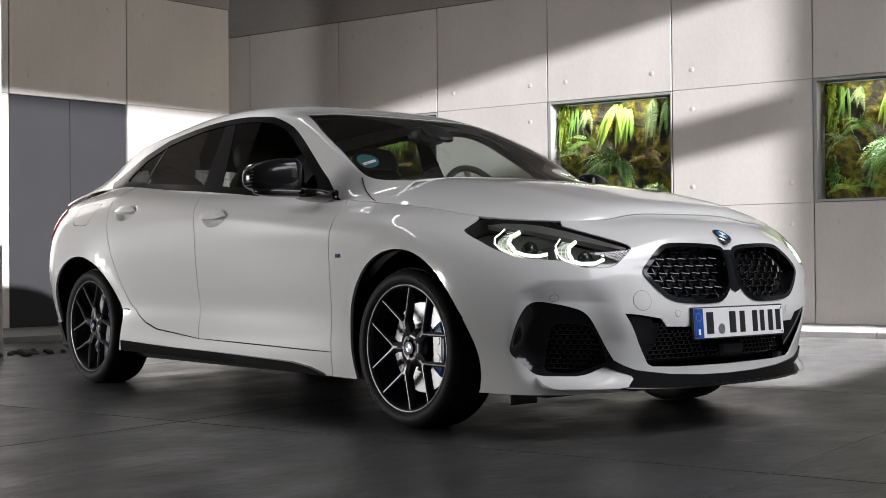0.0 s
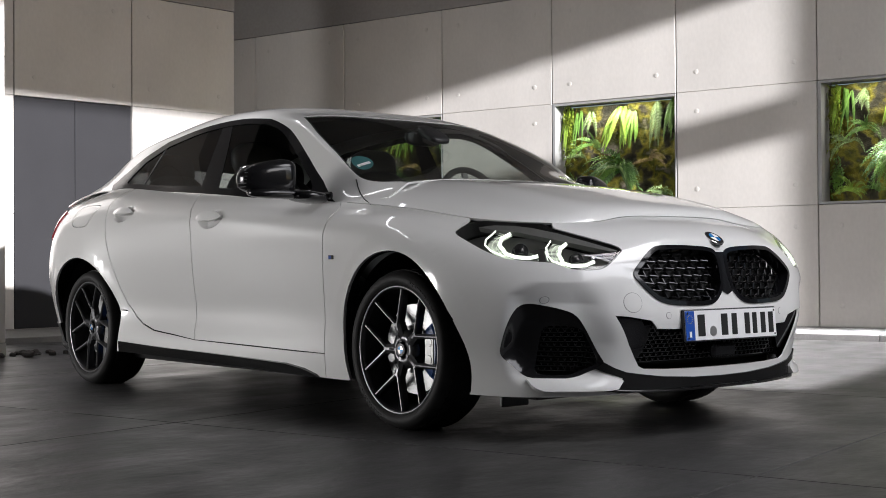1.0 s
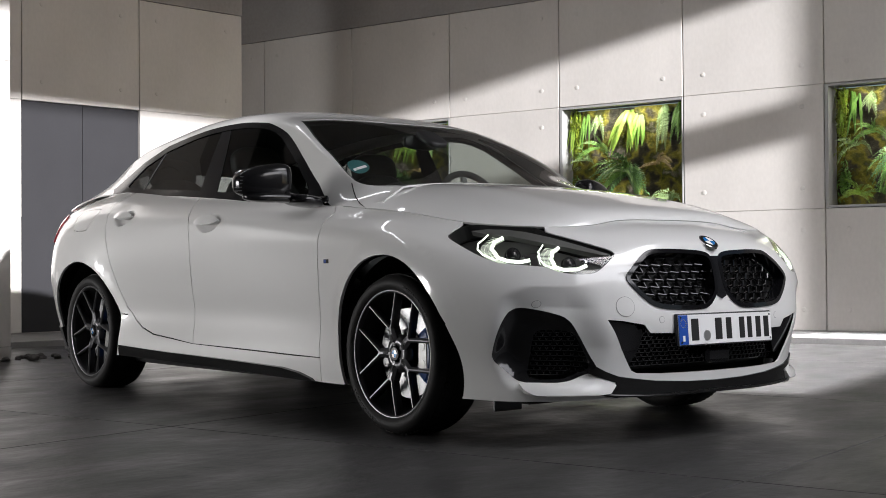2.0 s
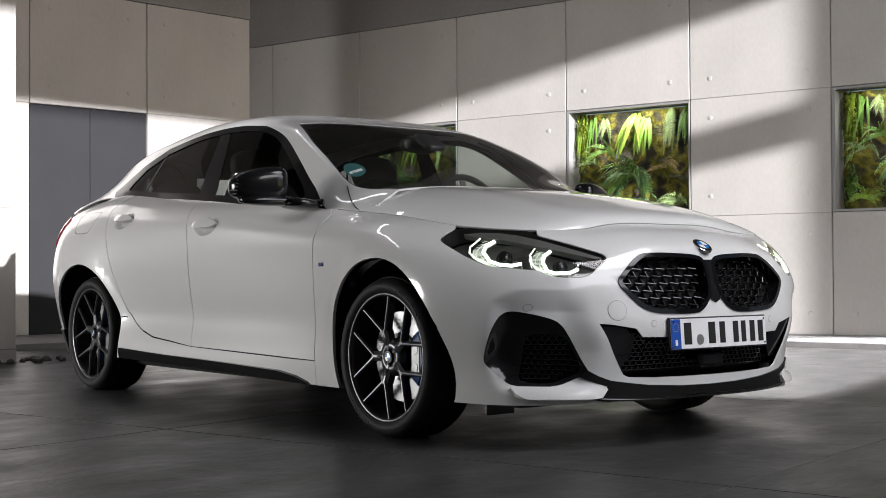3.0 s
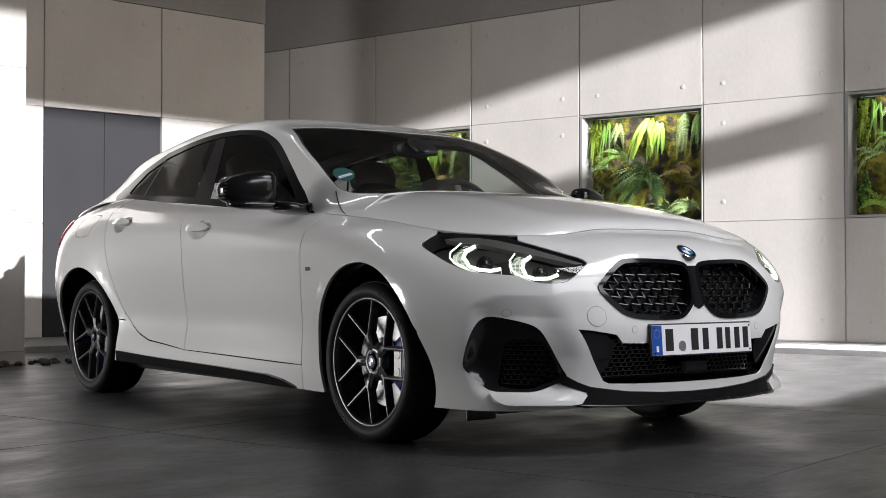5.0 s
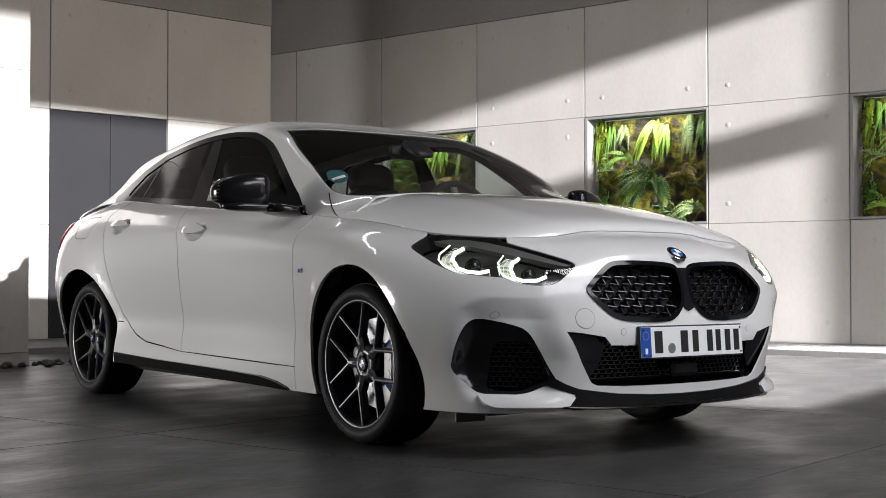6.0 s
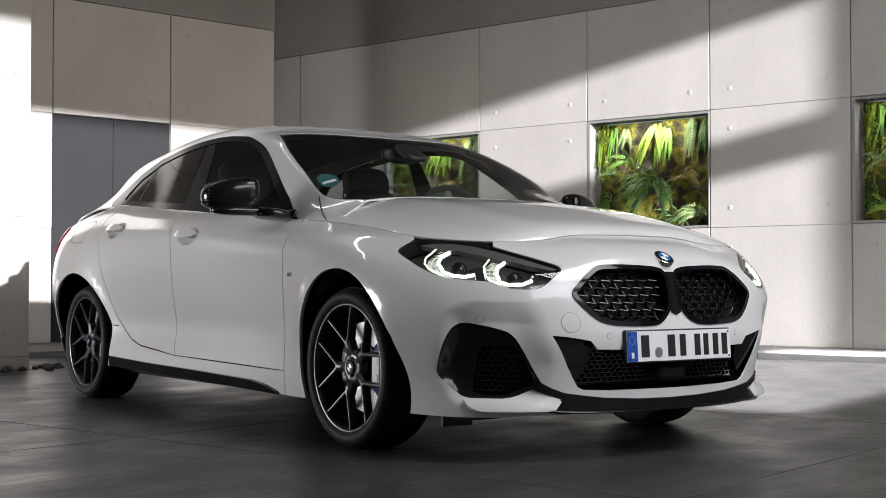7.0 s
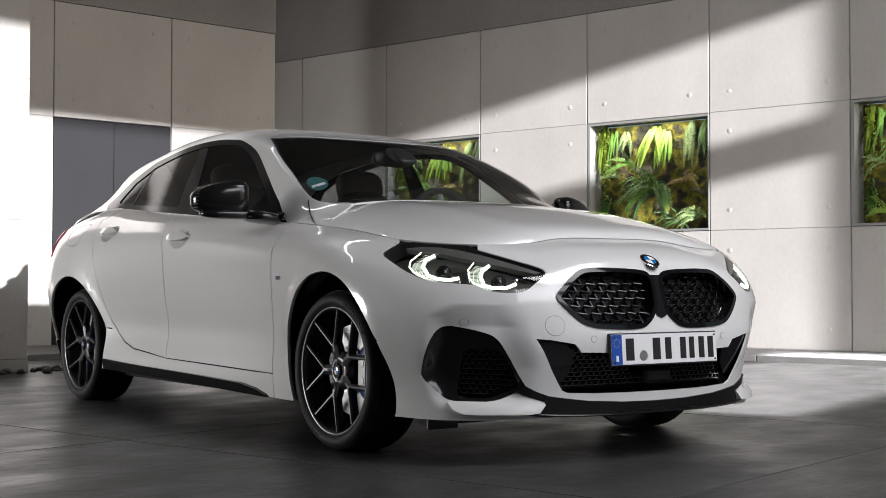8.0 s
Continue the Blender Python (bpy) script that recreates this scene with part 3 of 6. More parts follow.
LEATHER = material("black_leather", (0.034, 0.033, 0.033), 0.55, bump=0.1, bump_scale=250)
LINER = material("grey_headliner", (0.10, 0.098, 0.095), 0.9)
SCREEN = glass("windscreen_glass", (0.80, 0.85, 0.82), 0.035)
TINT = glass("tinted_glass", (0.22, 0.23, 0.23), 0.05)
FRONTTINT = glass("front_side_glass", (0.62, 0.66, 0.63), 0.0)
CLEAR = glass("clear_lens", (0.9, 0.9, 0.88), 0.0)
LAMP = glow("daylight_bar", (0.92, 1.0, 0.84), 1.4)
RIBGLOW = glow("lit_ribs", (0.75, 0.8, 0.68), 0.45)
REDLENS = material("red_lens", (0.80, 0.12, 0.14), 0.12, coat=0.8)
BEZEL = material("lamp_bezel", (0.27, 0.27, 0.26), 0.30, metal=0.5)
STRIPGREY = material("lamp_strip", (0.20, 0.20, 0.195), 0.3, metal=0.5)
MESHBLACK = material("mesh_black", (0.008, 0.008, 0.009), 0.12, coat=0.6)
STICKER = material("sticker_green", (0.06, 0.20, 0.22), 0.5)

# ---- car body ----
car = empty("car", "white four-door coupe with gloss black trim and dark wheels", "car")


ARCH_F, ARCH_R = (2.705, 0.315, 0.372), (0.012, 0.318, 0.366)


def arch(a, lo, hi, extra=0.0):
    """Points of a wheel arch from angle lo to hi, at sill level or above."""
    cx, cz, r = a
    r += extra
    return [(cx + r * math.cos(radians(k)), max(0.186, cz + r * math.sin(radians(k)))) for k in np.linspace(lo, hi, 30)]


# outlines in the side view (x, z)
GAP_FRONT = [(2.170, 0.905), (2.205, 0.850), (2.215, 0.790), (2.200, 0.72), (2.192, 0.653), (2.189, 0.518), (2.184, 0.405), (2.182, 0.337), (2.184, 0.284)]
GAP_MID = [(1.00, 0.985), (1.055, 0.935), (1.135, 0.862), (1.145, 0.761), (1.138, 0.657), (1.122, 0.526), (1.108, 0.42), (1.114, 0.345), (1.134, 0.298)]
GAP_REAR = [(0.15, 1.03), (0.175, 0.971), (0.241, 0.899), (0.282, 0.819), (0.306, 0.761), (0.334, 0.688), (0.364, 0.611), (0.395, 0.531), (0.43, 0.454), (0.511, 0.39), (0.588, 0.356), (0.72, 0.327), (0.914, 0.314), (1.134, 0.298)]
GAP_SILL = [(1.134, 0.298), (1.491, 0.292), (1.746, 0.288), (1.988, 0.284), (2.184, 0.284)]


def along_top(x0, x1, n=24):
    """The shoulder's upper edge between two x on the right side, as (q, v)."""
    qs = np.linspace(q_at(x0, 0, Q_END - 0.6), q_at(x1, 0, Q_END - 0.6), n)
    return np.stack((qs, np.full(n, 8 * WS)), 1)


def along_sill(x0, x1, n=24):
    return np.array([(q_low(x), 0.0) for x in np.linspace(x0, x1, n)])


def q_low(x, w=0.0):
    qs = np.linspace(0.6, Q_END - 0.4, 500)
    return float(np.interp(-x, -body(qs, np.full(500, w))[:, 0], qs))


def side(pts):
    return on_body(pts, "side")


def front(pts):
    return on_body(pts, "front")


# headlamp, grille and intakes in the front view (y, z)
HEADLAMP = [(-0.827, 0.744), (-0.792, 0.771), (-0.762, 0.787), (-0.731, 0.792), (-0.700, 0.790), (-0.664, 0.788), (-0.638, 0.782), (-0.620, 0.776), (-0.612, 0.762), (-0.602, 0.754), (-0.523, 0.722), (-0.438, 0.686),
            (-0.492, 0.649), (-0.541, 0.613), (-0.605, 0.610), (-0.653, 0.618), (-0.678, 0.637), (-0.747, 0.644), (-0.796, 0.652), (-0.825, 0.692)]
KIDNEY = [(-0.449, 0.598), (-0.387, 0.652), (-0.339, 0.683), (-0.307, 0.694), (-0.215, 0.697), (-0.081, 0.692), (-0.032, 0.683), (-0.013, 0.655), (-0.013, 0.60),
          (-0.020, 0.545), (-0.058, 0.505), (-0.096, 0.486), (-0.168, 0.483), (-0.294, 0.488), (-0.35, 0.502), (-0.401, 0.543)]
# side intake, its mesh and the fin below it, along the skin (q, w / 10)
INTAKE = [(0.941, 0.127), (0.922, 0.164), (0.888, 0.223), (0.863, 0.255), (0.837, 0.269), (0.803, 0.271), (0.728, 0.259), (0.675, 0.245),
          (0.649, 0.226), (0.624, 0.189), (0.588, 0.142), (0.548, 0.101), (0.588, 0.090), (0.669, 0.059), (0.835, 0.059), (0.888, 0.096)]
INTAKE_MESH = [(0.772, 0.198), (0.641, 0.197), (0.577, 0.106), (0.673, 0.072), (0.812, 0.071)]
FIN = [(0.839, 0.057), (0.669, 0.056), (0.588, 0.088), (0.478, 0.056), (0.510, 0.020), (0.762, 0.022), (0.814, 0.036)]
MOUTH = [(-0.520, 0.457), (-0.471, 0.452), (-0.385, 0.437), (-0.360, 0.408), (-0.246, 0.405), (0.0, 0.403), (0.0, 0.261), (-0.134, 0.262), (-0.276, 0.264), (-0.385, 0.269), (-0.410, 0.280), (-0.462, 0.356)]


def both(pts):
    """A right half that ends on the middle line, closed with its mirror image."""
    right = [tuple(p) for p in pts]
    mid = [i for i, p in enumerate(right) if abs(p[0]) < 1e-4]
    k = mid[-1]
    half = right[k:] + right[:mid[0] + 1] if mid[-1] > mid[0] else right
    return half + [(-u, v) for u, v in reversed(half) if abs(u) > 1e-4]


HL = front(dense(rounded(HEADLAMP, 2, 0.22), 0.03))
KD = front(dense(rounded(KIDNEY, 2), 0.03))
IN = dense(rounded(INTAKE, 2, 0.2), 0.012)
MO = front(np.array(both(MOUTH)))
flip = np.array((-1, 1))

# the bumper runs round the nose from wheel arch to wheel arch
SEAM = side([(3.060, 0.440), (3.062, 0.52), (3.072, 0.60), (3.085, 0.70)])
BUMP_SIDE = side(arch(ARCH_F, -22, 20))
bottom = [(q, 0.0) for q in np.linspace(0, BUMP_SIDE[0][0], 40)]
# lower edge of the headlamp outwards to the seam, then its upper edge inwards
i_tip = int(np.argmax(HL[:, 0]))


def split_headlamp():
    """The lamp's lower edge from the seam inwards and on to its inner tip and the notch of the bonnet."""
    i_in = int(np.argmin(HL[:, 0]))
    n = len(HL)
    a, b = [], []
    k = i_tip
    while k != i_in:
        a.append(HL[k])
        k = (k + 1) % n
    k = i_tip
    while k != i_in:
        b.append(HL[k])
        k = (k - 1) % n
    low, up = (a, b) if np.mean([p[1] for p in a]) < np.mean([p[1] for p in b]) else (b, a)
    return np.array(low), np.array(up), HL[i_in]


LOW, UP, INNER = split_headlamp()
SEAM[-1] = LOW[int(np.argmin(np.abs(LOW[:, 0] - SEAM[-1][0])))]
half = bottom + [tuple(p) for p in BUMP_SIDE] + [tuple(p) for p in SEAM]
low_in = [tuple(p) for p in LOW if p[0] < SEAM[-1][0] - 0.005]
notch_v = 8 * WS
up_in = [tuple(p) for p in UP[::-1] if p[0] < Q_NOTCH]
half += low_in + [tuple(INNER)] + up_in
half += [(q, notch_v - 0.0015) for q in np.linspace(Q_NOTCH, 0, 24)]
outer = np.array(half[1:-1])
outer = np.concatenate((outer, [(0, notch_v - 0.0015)], (outer * flip)[::-1], [(0.0, 0.0)]))
bumper = mesh_part("front_bumper", skin(lower_all, outer, [KD, KD * flip, IN, IN * flip, MO], 0.013, flange=0.007), PAINT, car, "white painted bumper with parking sensors")

for mir in (False, True):
    # front wing
    ring = [tuple(p) for p in side(arch(ARCH_F, 24, 200))]
    edge = [tuple(p) for p in SEAM]
    low_out = [tuple(p) for p in LOW[::-1] if p[0] > SEAM[-1][0] + 0.003]
    top = along_top(2.995, 2.13)
    gap = side(GAP_FRONT)
    wing = edge + low_out + [tuple(HL[i_tip])] + [tuple(p) for p in UP if p[0] > top[0][0] + 0.004] + [tuple(p) for p in top]
    wing += [(p[0] - 0.0026, p[1]) for p in gap] + [(q_low(2.184) - 0.0026, 0.0), (q_low(2.345), 0.0)] + ring[::-1]
    mesh_part("front_wing", skin(lower_all, np.array(wing), step=0.024, mirror=mir), PAINT, car)
    # doors
    belt_f = along_top(2.11, 1.02)
    belt_r = along_top(0.98, 0.20)
    fd = [(p[0] + 0.0026, p[1]) for p in gap[::-1]] + [tuple(p) for p in belt_f] + [(p[0] - 0.0026, p[1]) for p in side(GAP_MID)] + [(p[0], p[1] + 0.002) for p in side(GAP_SILL)[1:-1]]
    hand_f = np.array(side([(1.318 + 0.104 * math.cos(a), 0.846 + 0.008 * math.cos(a) + 0.043 * math.sin(a)) for a in np.linspace(0, 2 * math.pi, 25)[:-1]]))
    hand_r = np.array(side([(0.425 + 0.096 * math.cos(a), 0.897 + 0.008 * math.cos(a) + 0.040 * math.sin(a)) for a in np.linspace(0, 2 * math.pi, 25)[:-1]]))
    front_door = mesh_part("front_door", skin(lower_all, np.array(fd), [hand_f], 0.026, mirror=mir), PAINT, car)
    gr = side(GAP_REAR)
    rd = [(p[0] + 0.0026, p[1]) for p in side(GAP_MID)[::-1]] + [tuple(p) for p in belt_r] + [(p[0] - 0.0015, p[1] + 0.0015) for p in gr[1:-1]]
    rear_door = mesh_part("rear_door", skin(lower_all, np.array(rd), [hand_r], 0.026, mirror=mir), PAINT, car)
    for leaf, ring_h in ((front_door, hand_f), (rear_door, hand_r)):
        mid, span_u, span_v = ring_h.mean(0), np.ptp(ring_h[:, 0]) / 2, np.ptp(ring_h[:, 1]) / 2

        def dish(uv, mid=mid, su=span_u, sv=span_v):
            r = ((uv[:, 0] - mid[0]) / su) ** 2 + ((uv[:, 1] - mid[1]) / sv) ** 2
            return 0.034 * np.clip(1 - r ** 1.6, 0, 1)
        mesh_part("handle_cup", skin(lower_all, ring_h, step=0.010, off=dish, flange=0, mirror=mir), PAINT, leaf)
        bar = mid + (ring_h - mid) * (1.02, 0.36) + (0, 0.005)
        mesh_part("door_handle", skin(lower_all, bar, step=0.012, off=lambda uv, m=mid, su=span_u: -0.014 - 0.014 * np.clip(1 - ((uv[:, 0] - m[0]) / su) ** 2, 0, 1), flange=0.018, mirror=mir), PAINT, leaf)
    # sill below the doors
    sill = [(p[0], p[1] - 0.003) for p in gr[8:]] + [(p[0], p[1] - 0.003) for p in side(GAP_SILL)[1:]] + [(q_low(2.184) + 0.002, 0.0)] + [tuple(p) for p in along_sill(2.18, 0.36)]
    sill = [tuple(p) for p in side([(0.368, 0.415), (0.425, 0.412)])] + sill + [tuple(p) for p in side([(0.355, 0.21), (0.366, 0.30)])]
    mesh_part("side_sill", skin(lower_all, np.array(sill), step=0.026, mirror=mir), PAINT, car)
    # rear quarter with bumper side
    ringr = [tuple(p) for p in side(arch(ARCH_R, 13, 205))]
    fuel = np.array(side(rounded([(-0.175, 0.955), (0.08, 0.962), (0.10, 0.945), (0.075, 0.86), (0.05, 0.842), (-0.10, 0.845), (-0.135, 0.86)], 2)))
    quarter = [tuple(p) for p in gr[8:0:-1] - (-0.0026, 0)] + [tuple(p) for p in along_top(0.18, -0.40)]
    qe = Q_END
    quarter += [(q, 8 * WS) for q in np.linspace(quarter[-1][0] + 0.05, qe, 20)] + [(qe, 0.0)] + [(q, 0.0) for q in np.linspace(qe, q_low(-0.335), 20)[1:]]
    quarter += ringr[::-1] + [tuple(p) for p in side([(0.372, 0.42), (0.428, 0.418)])]
    rq = mesh_part("rear_quarter", skin(lower_all, np.array(quarter), [fuel], 0.026, mirror=mir), PAINT, car)
    mesh_part("fuel_flap", skin(lower_all, fuel.mean(0) + (fuel - fuel.mean(0)) * 0.955, step=0.02, mirror=mir), PAINT, rq)

# dark inner structure behind every gap
inner = np.concatenate((side([(2.95, 0.66)]), side(arch(ARCH_F, 68, 190)), [(q, 0.03) for q in np.linspace(q_low(2.32), q_low(0.40), 30)],
                        side(arch(ARCH_R, -10, 190)), [(q, 0.03) for q in np.linspace(q_low(-0.4), Q_END, 14)], [(q, 7.8 * WS) for q in np.linspace(Q_END, q_low(2.90, 7.8), 70)]))
for mir in (False, True):
    mesh_part("inner_shell", skin(lower_all, inner, step=0.05, off=0.034, flange=0, mirror=mir), DARK, car)

# bonnet
bon = mesh_part("bonnet", skin(lambda u, v: bonnet(u, np.clip(v, 0, 1)), np.array([(-0.9945, 0.0), (0.9945, 0.0), (0.9945, 0.9965), (-0.9945, 0.9965)]), step=0.03, flange=0.01), PAINT, car)
mesh_part("inner_shell", skin(lambda u, v: bonnet(u, np.clip(v, 0, 1)), np.array([(-0.999, 0.0), (0.999, 0.0), (0.999, 0.999), (-0.999, 0.999)]), step=0.1, off=0.02, flange=0), DARK, car)

# the shut line between the bonnet and the windscreen pillar's foot
for sg in (1, -1):
    bm = bmesh.new()
    tube(bm, [(x, sg * y, z + 0.001) for x, y, z in ((2.185, -0.659, 0.983), (2.200, -0.665, 0.967), (2.215, -0.672, 0.951), (2.253, -0.688, 0.922), (2.317, -0.713, 0.893), (2.377, -0.729, 0.873))], 0.0024, 6)
    part("bonnet_gap", bm, DARK, bon, "dark shut line", smooth=True)

# ---- glasshouse ----
DLO = [(-0.128, 1.079), (-0.006, 1.136), (0.162, 1.209), (0.414, 1.275), (0.759, 1.311), (1.061, 1.326), (1.227, 1.323), (1.415, 1.305), (1.504, 1.279), (1.608, 1.239), (1.723, 1.173), (1.852, 1.089), (1.994, 0.990), (2.085, 0.915)]
PANE = [(0.06, 1.085), (0.090, 1.113), (0.200, 1.181), (0.432, 1.247), (0.775, 1.286), (1.074, 1.300), (1.239, 1.297), (1.395, 1.281), (1.478, 1.260), (1.560, 1.226), (1.660, 1.166), (1.790, 1.080), (1.90, 1.000), (1.935, 0.965)]
SS = 0.6  # one step of s is about this many metres


def upper(u, v):
    return house(u, np.asarray(v) / SS)


def up(pts):
    p = on_house(pts)
    return np.stack((p[:, 0], p[:, 1] * SS), 1)


dlo_top = up(DLO)
dlo = np.concatenate((dlo_top, [(2.145, 0.0)], [(x, 0.0) for x in np.linspace(2.1, -0.10, 30)]))
pane_line = up(PANE)


def pane_floor(x):
    return np.array([(k, float(up([(k, 0.0015 + hermite(H_ROWS[:, 0], H_ROWS[:, 2], np.array(k)) + 0.032)])[0][1])) for k in x])


pane_all = np.concatenate((pane_line, pane_floor(np.linspace(1.93, 0.08, 30))))
SCREEN_EDGE = [(2.40, -0.60), (2.196, -0.648), (1.991, -0.632), (1.813, -0.596), (1.610, -0.528)]


def s_of_y(x, y):
    s = np.linspace(0.3, 1, 400)
    return float(np.interp(-y, house(np.full(400, x), s)[::-1, 1] * -1, s[::-1]))


edge_r = [(x, s_of_y(x, y) * SS) for x, y in SCREEN_EDGE]
top_ws = [(1.600 + 0.075 * (1 - ((v - SS) / (SS - edge_r[-1][1])) ** 2), v) for v in np.linspace(edge_r[-1][1], 2 * SS - edge_r[-1][1], 24)]
edge_l = [(x, 2 * SS - v) for x, v in edge_r[::-1]]
screen = np.array(edge_r[:-1] + top_ws + edge_l[1:] + [(2.455, 2 * SS - v) for v in np.linspace(edge_r[0][1] - 0.02, 2 * SS - edge_r[0][1] + 0.02, 20)])
REAR_EDGE = [(-0.56, -0.40), (-0.30, -0.44), (0.06, -0.465)]
edge_b = [(x, s_of_y(x, y) * SS) for x, y in REAR_EDGE]
rear_glass = np.array(edge_b + [(0.06 + 0.07 * (1 - ((v - SS) / (SS - edge_b[-1][1])) ** 2), v) for v in np.linspace(edge_b[-1][1], 2 * SS - edge_b[-1][1], 16)][1:-1] + [(x, 2 * SS - v) for x, v in edge_b[::-1]])
roof_outline = [(x, 0.0) for x in np.linspace(-0.84, 2.40, 60)] + [(2.458, v) for v in np.linspace(0.0, 2 * SS, 40)] + [(x, 2 * SS) for x in np.linspace(2.40, -0.84, 60)] + [(-0.858, v) for v in np.linspace(2 * SS, 0, 30)]
mirror_s = np.array((1, -1)), np.array((0, 2 * SS))
dlo_l = dlo * mirror_s[0] + mirror_s[1]
# the trim reaches the sill edge, so it is notched out of the roof's outline rather than holed
roof_in = np.array([p for p in roof_outline])
lift = dlo.copy()
lift[:, 1] = np.maximum(lift[:, 1], 0.0008)
roof = mesh_part("roof", skin(upper, roof_in, [screen, rear_glass, lift, lift * mirror_s[0] + mirror_s[1]], 0.026, flange=0.008), PAINT, car, "white roof and pillars")
ws = mesh_part("windscreen", skin(upper, screen.mean(0) + (screen - screen.mean(0)) * 0.998, step=0.05, off=0.002, flange=0), SCREEN, car, "clear raked windscreen")
rg = mesh_part("rear_window", skin(upper, rear_glass, step=0.05, off=0.002, flange=0), TINT, car, "tinted rear window")


def shrink(p, k):
    c = p.mean(0)
    return c + (p - c) * k


mesh_part("screen_border", skin(upper, screen, [shrink(screen, 0.965)], 0.04, off=0.004, flange=0), SATIN, ws)

def cut_off(poly, x, ahead):
    """The part of an outline ahead of x, or behind it."""
    out = []
    for p, q in zip(poly, np.roll(poly, -1, 0)):
        ip, iq = (p[0] >= x) == ahead, (q[0] >= x) == ahead
        if ip:
            out.append(tuple(p))
        if ip != iq:
            out.append(tuple(p + (q - p) * (x - p[0]) / (q[0] - p[0])))
    return np.array(out)


for mir in (False, True):
    trim = mesh_part("window_trim", skin(upper, inset(dlo, 0.001), [pane_all], 0.03, off=-0.001, flange=0.012, mirror=mir), GLOSS, car, "gloss black window surround")
    mesh_part("side_window", skin(upper, cut_off(pane_all, 1.07, True), step=0.05, off=0.004, flange=0, mirror=mir), FRONTTINT, car, "lightly tinted front side glass")
    mesh_part("side_window", skin(upper, cut_off(pane_all, 1.07, False), step=0.05, off=0.004, flange=0, mirror=mir), TINT, car, "dark tinted rear side glass")
    # pillar cover and quarter divider
    for x0, x1, x2, x3 in ((0.985, 1.155, 1.085, 1.005), (0.270, 0.282, 0.412, 0.400)):
        zt = 1.306 if x0 > 0.9 else 1.246
        lo0, lo1 = pane_floor([x0])[0], pane_floor([x1])[0]
        hi = up([(x2, zt), (x3, zt)])
        mesh_part("pillar_cover", skin(upper, np.array((lo0, lo1, hi[0], hi[1])), step=0.05, off=0.002, flange=0.004, mirror=mir), GLOSS if x0 > 0.9 else SATIN, trim)

# ---- front details ----
def at_front(y, z, off=0.0):
    """Place and normal on the nose at a front-view point."""
    u = front([(y, z)])
    p, n = with_normal(lower_all, u[:, 0], u[:, 1])
    return Vector(p[0] - n[0] * off), Vector(n[0])


def at_side(x, z, off=0.0):
    u = side([(x, z)])
    p, n = with_normal(lower_all, u[:, 0], u[:, 1])
    return Vector(p[0] - n[0] * off), Vector(n[0])


def facing(p, n):
    """A pose at p whose local z looks along n and whose local x lies level."""
    zaxis = Vector(n).normalized()
    xaxis = Vector((0, 0, 1)).cross(zaxis).normalized()
    yaxis = zaxis.cross(xaxis)
    m = Matrix((xaxis, yaxis, zaxis)).transposed().to_4x4()
    return Matrix.Translation(p) @ m


def disc(bm, r, h, m, seg=24, bevel=0.15):
    """A low round button with a rounded edge, its axis along local z."""
    rows = []
    for rr, zz in ((r, -h), (r, h * (1 - bevel * 2)), (r * (1 - bevel * 0.5), h), (0, h * 1.05)):
        rows.append([bm.verts.new(m @ Vector((rr * math.cos(2 * math.pi * k / seg), rr * math.sin(2 * math.pi * k / seg), zz))) for k in range(seg)] if rr else [bm.verts.new(m @ Vector((0, 0, zz)))])
    for a, b in zip(rows, rows[1:]):
        for k in range(seg):
            bm.faces.new((a[k], a[(k + 1) % seg], b[(k + 1) % seg], b[k]) if len(b) > 1 else (a[k], a[(k + 1) % seg], b[0]))


def mirror_bm(bm):
    bmesh.ops.scale(bm, vec=(1, -1, 1), verts=bm.verts)
    bmesh.ops.reverse_faces(bm, faces=bm.faces)


def front_rows(pts, off):
    u = front(pts)
    p, n = with_normal(lower_all, u[:, 0], u[:, 1])
    return p - n * off, n


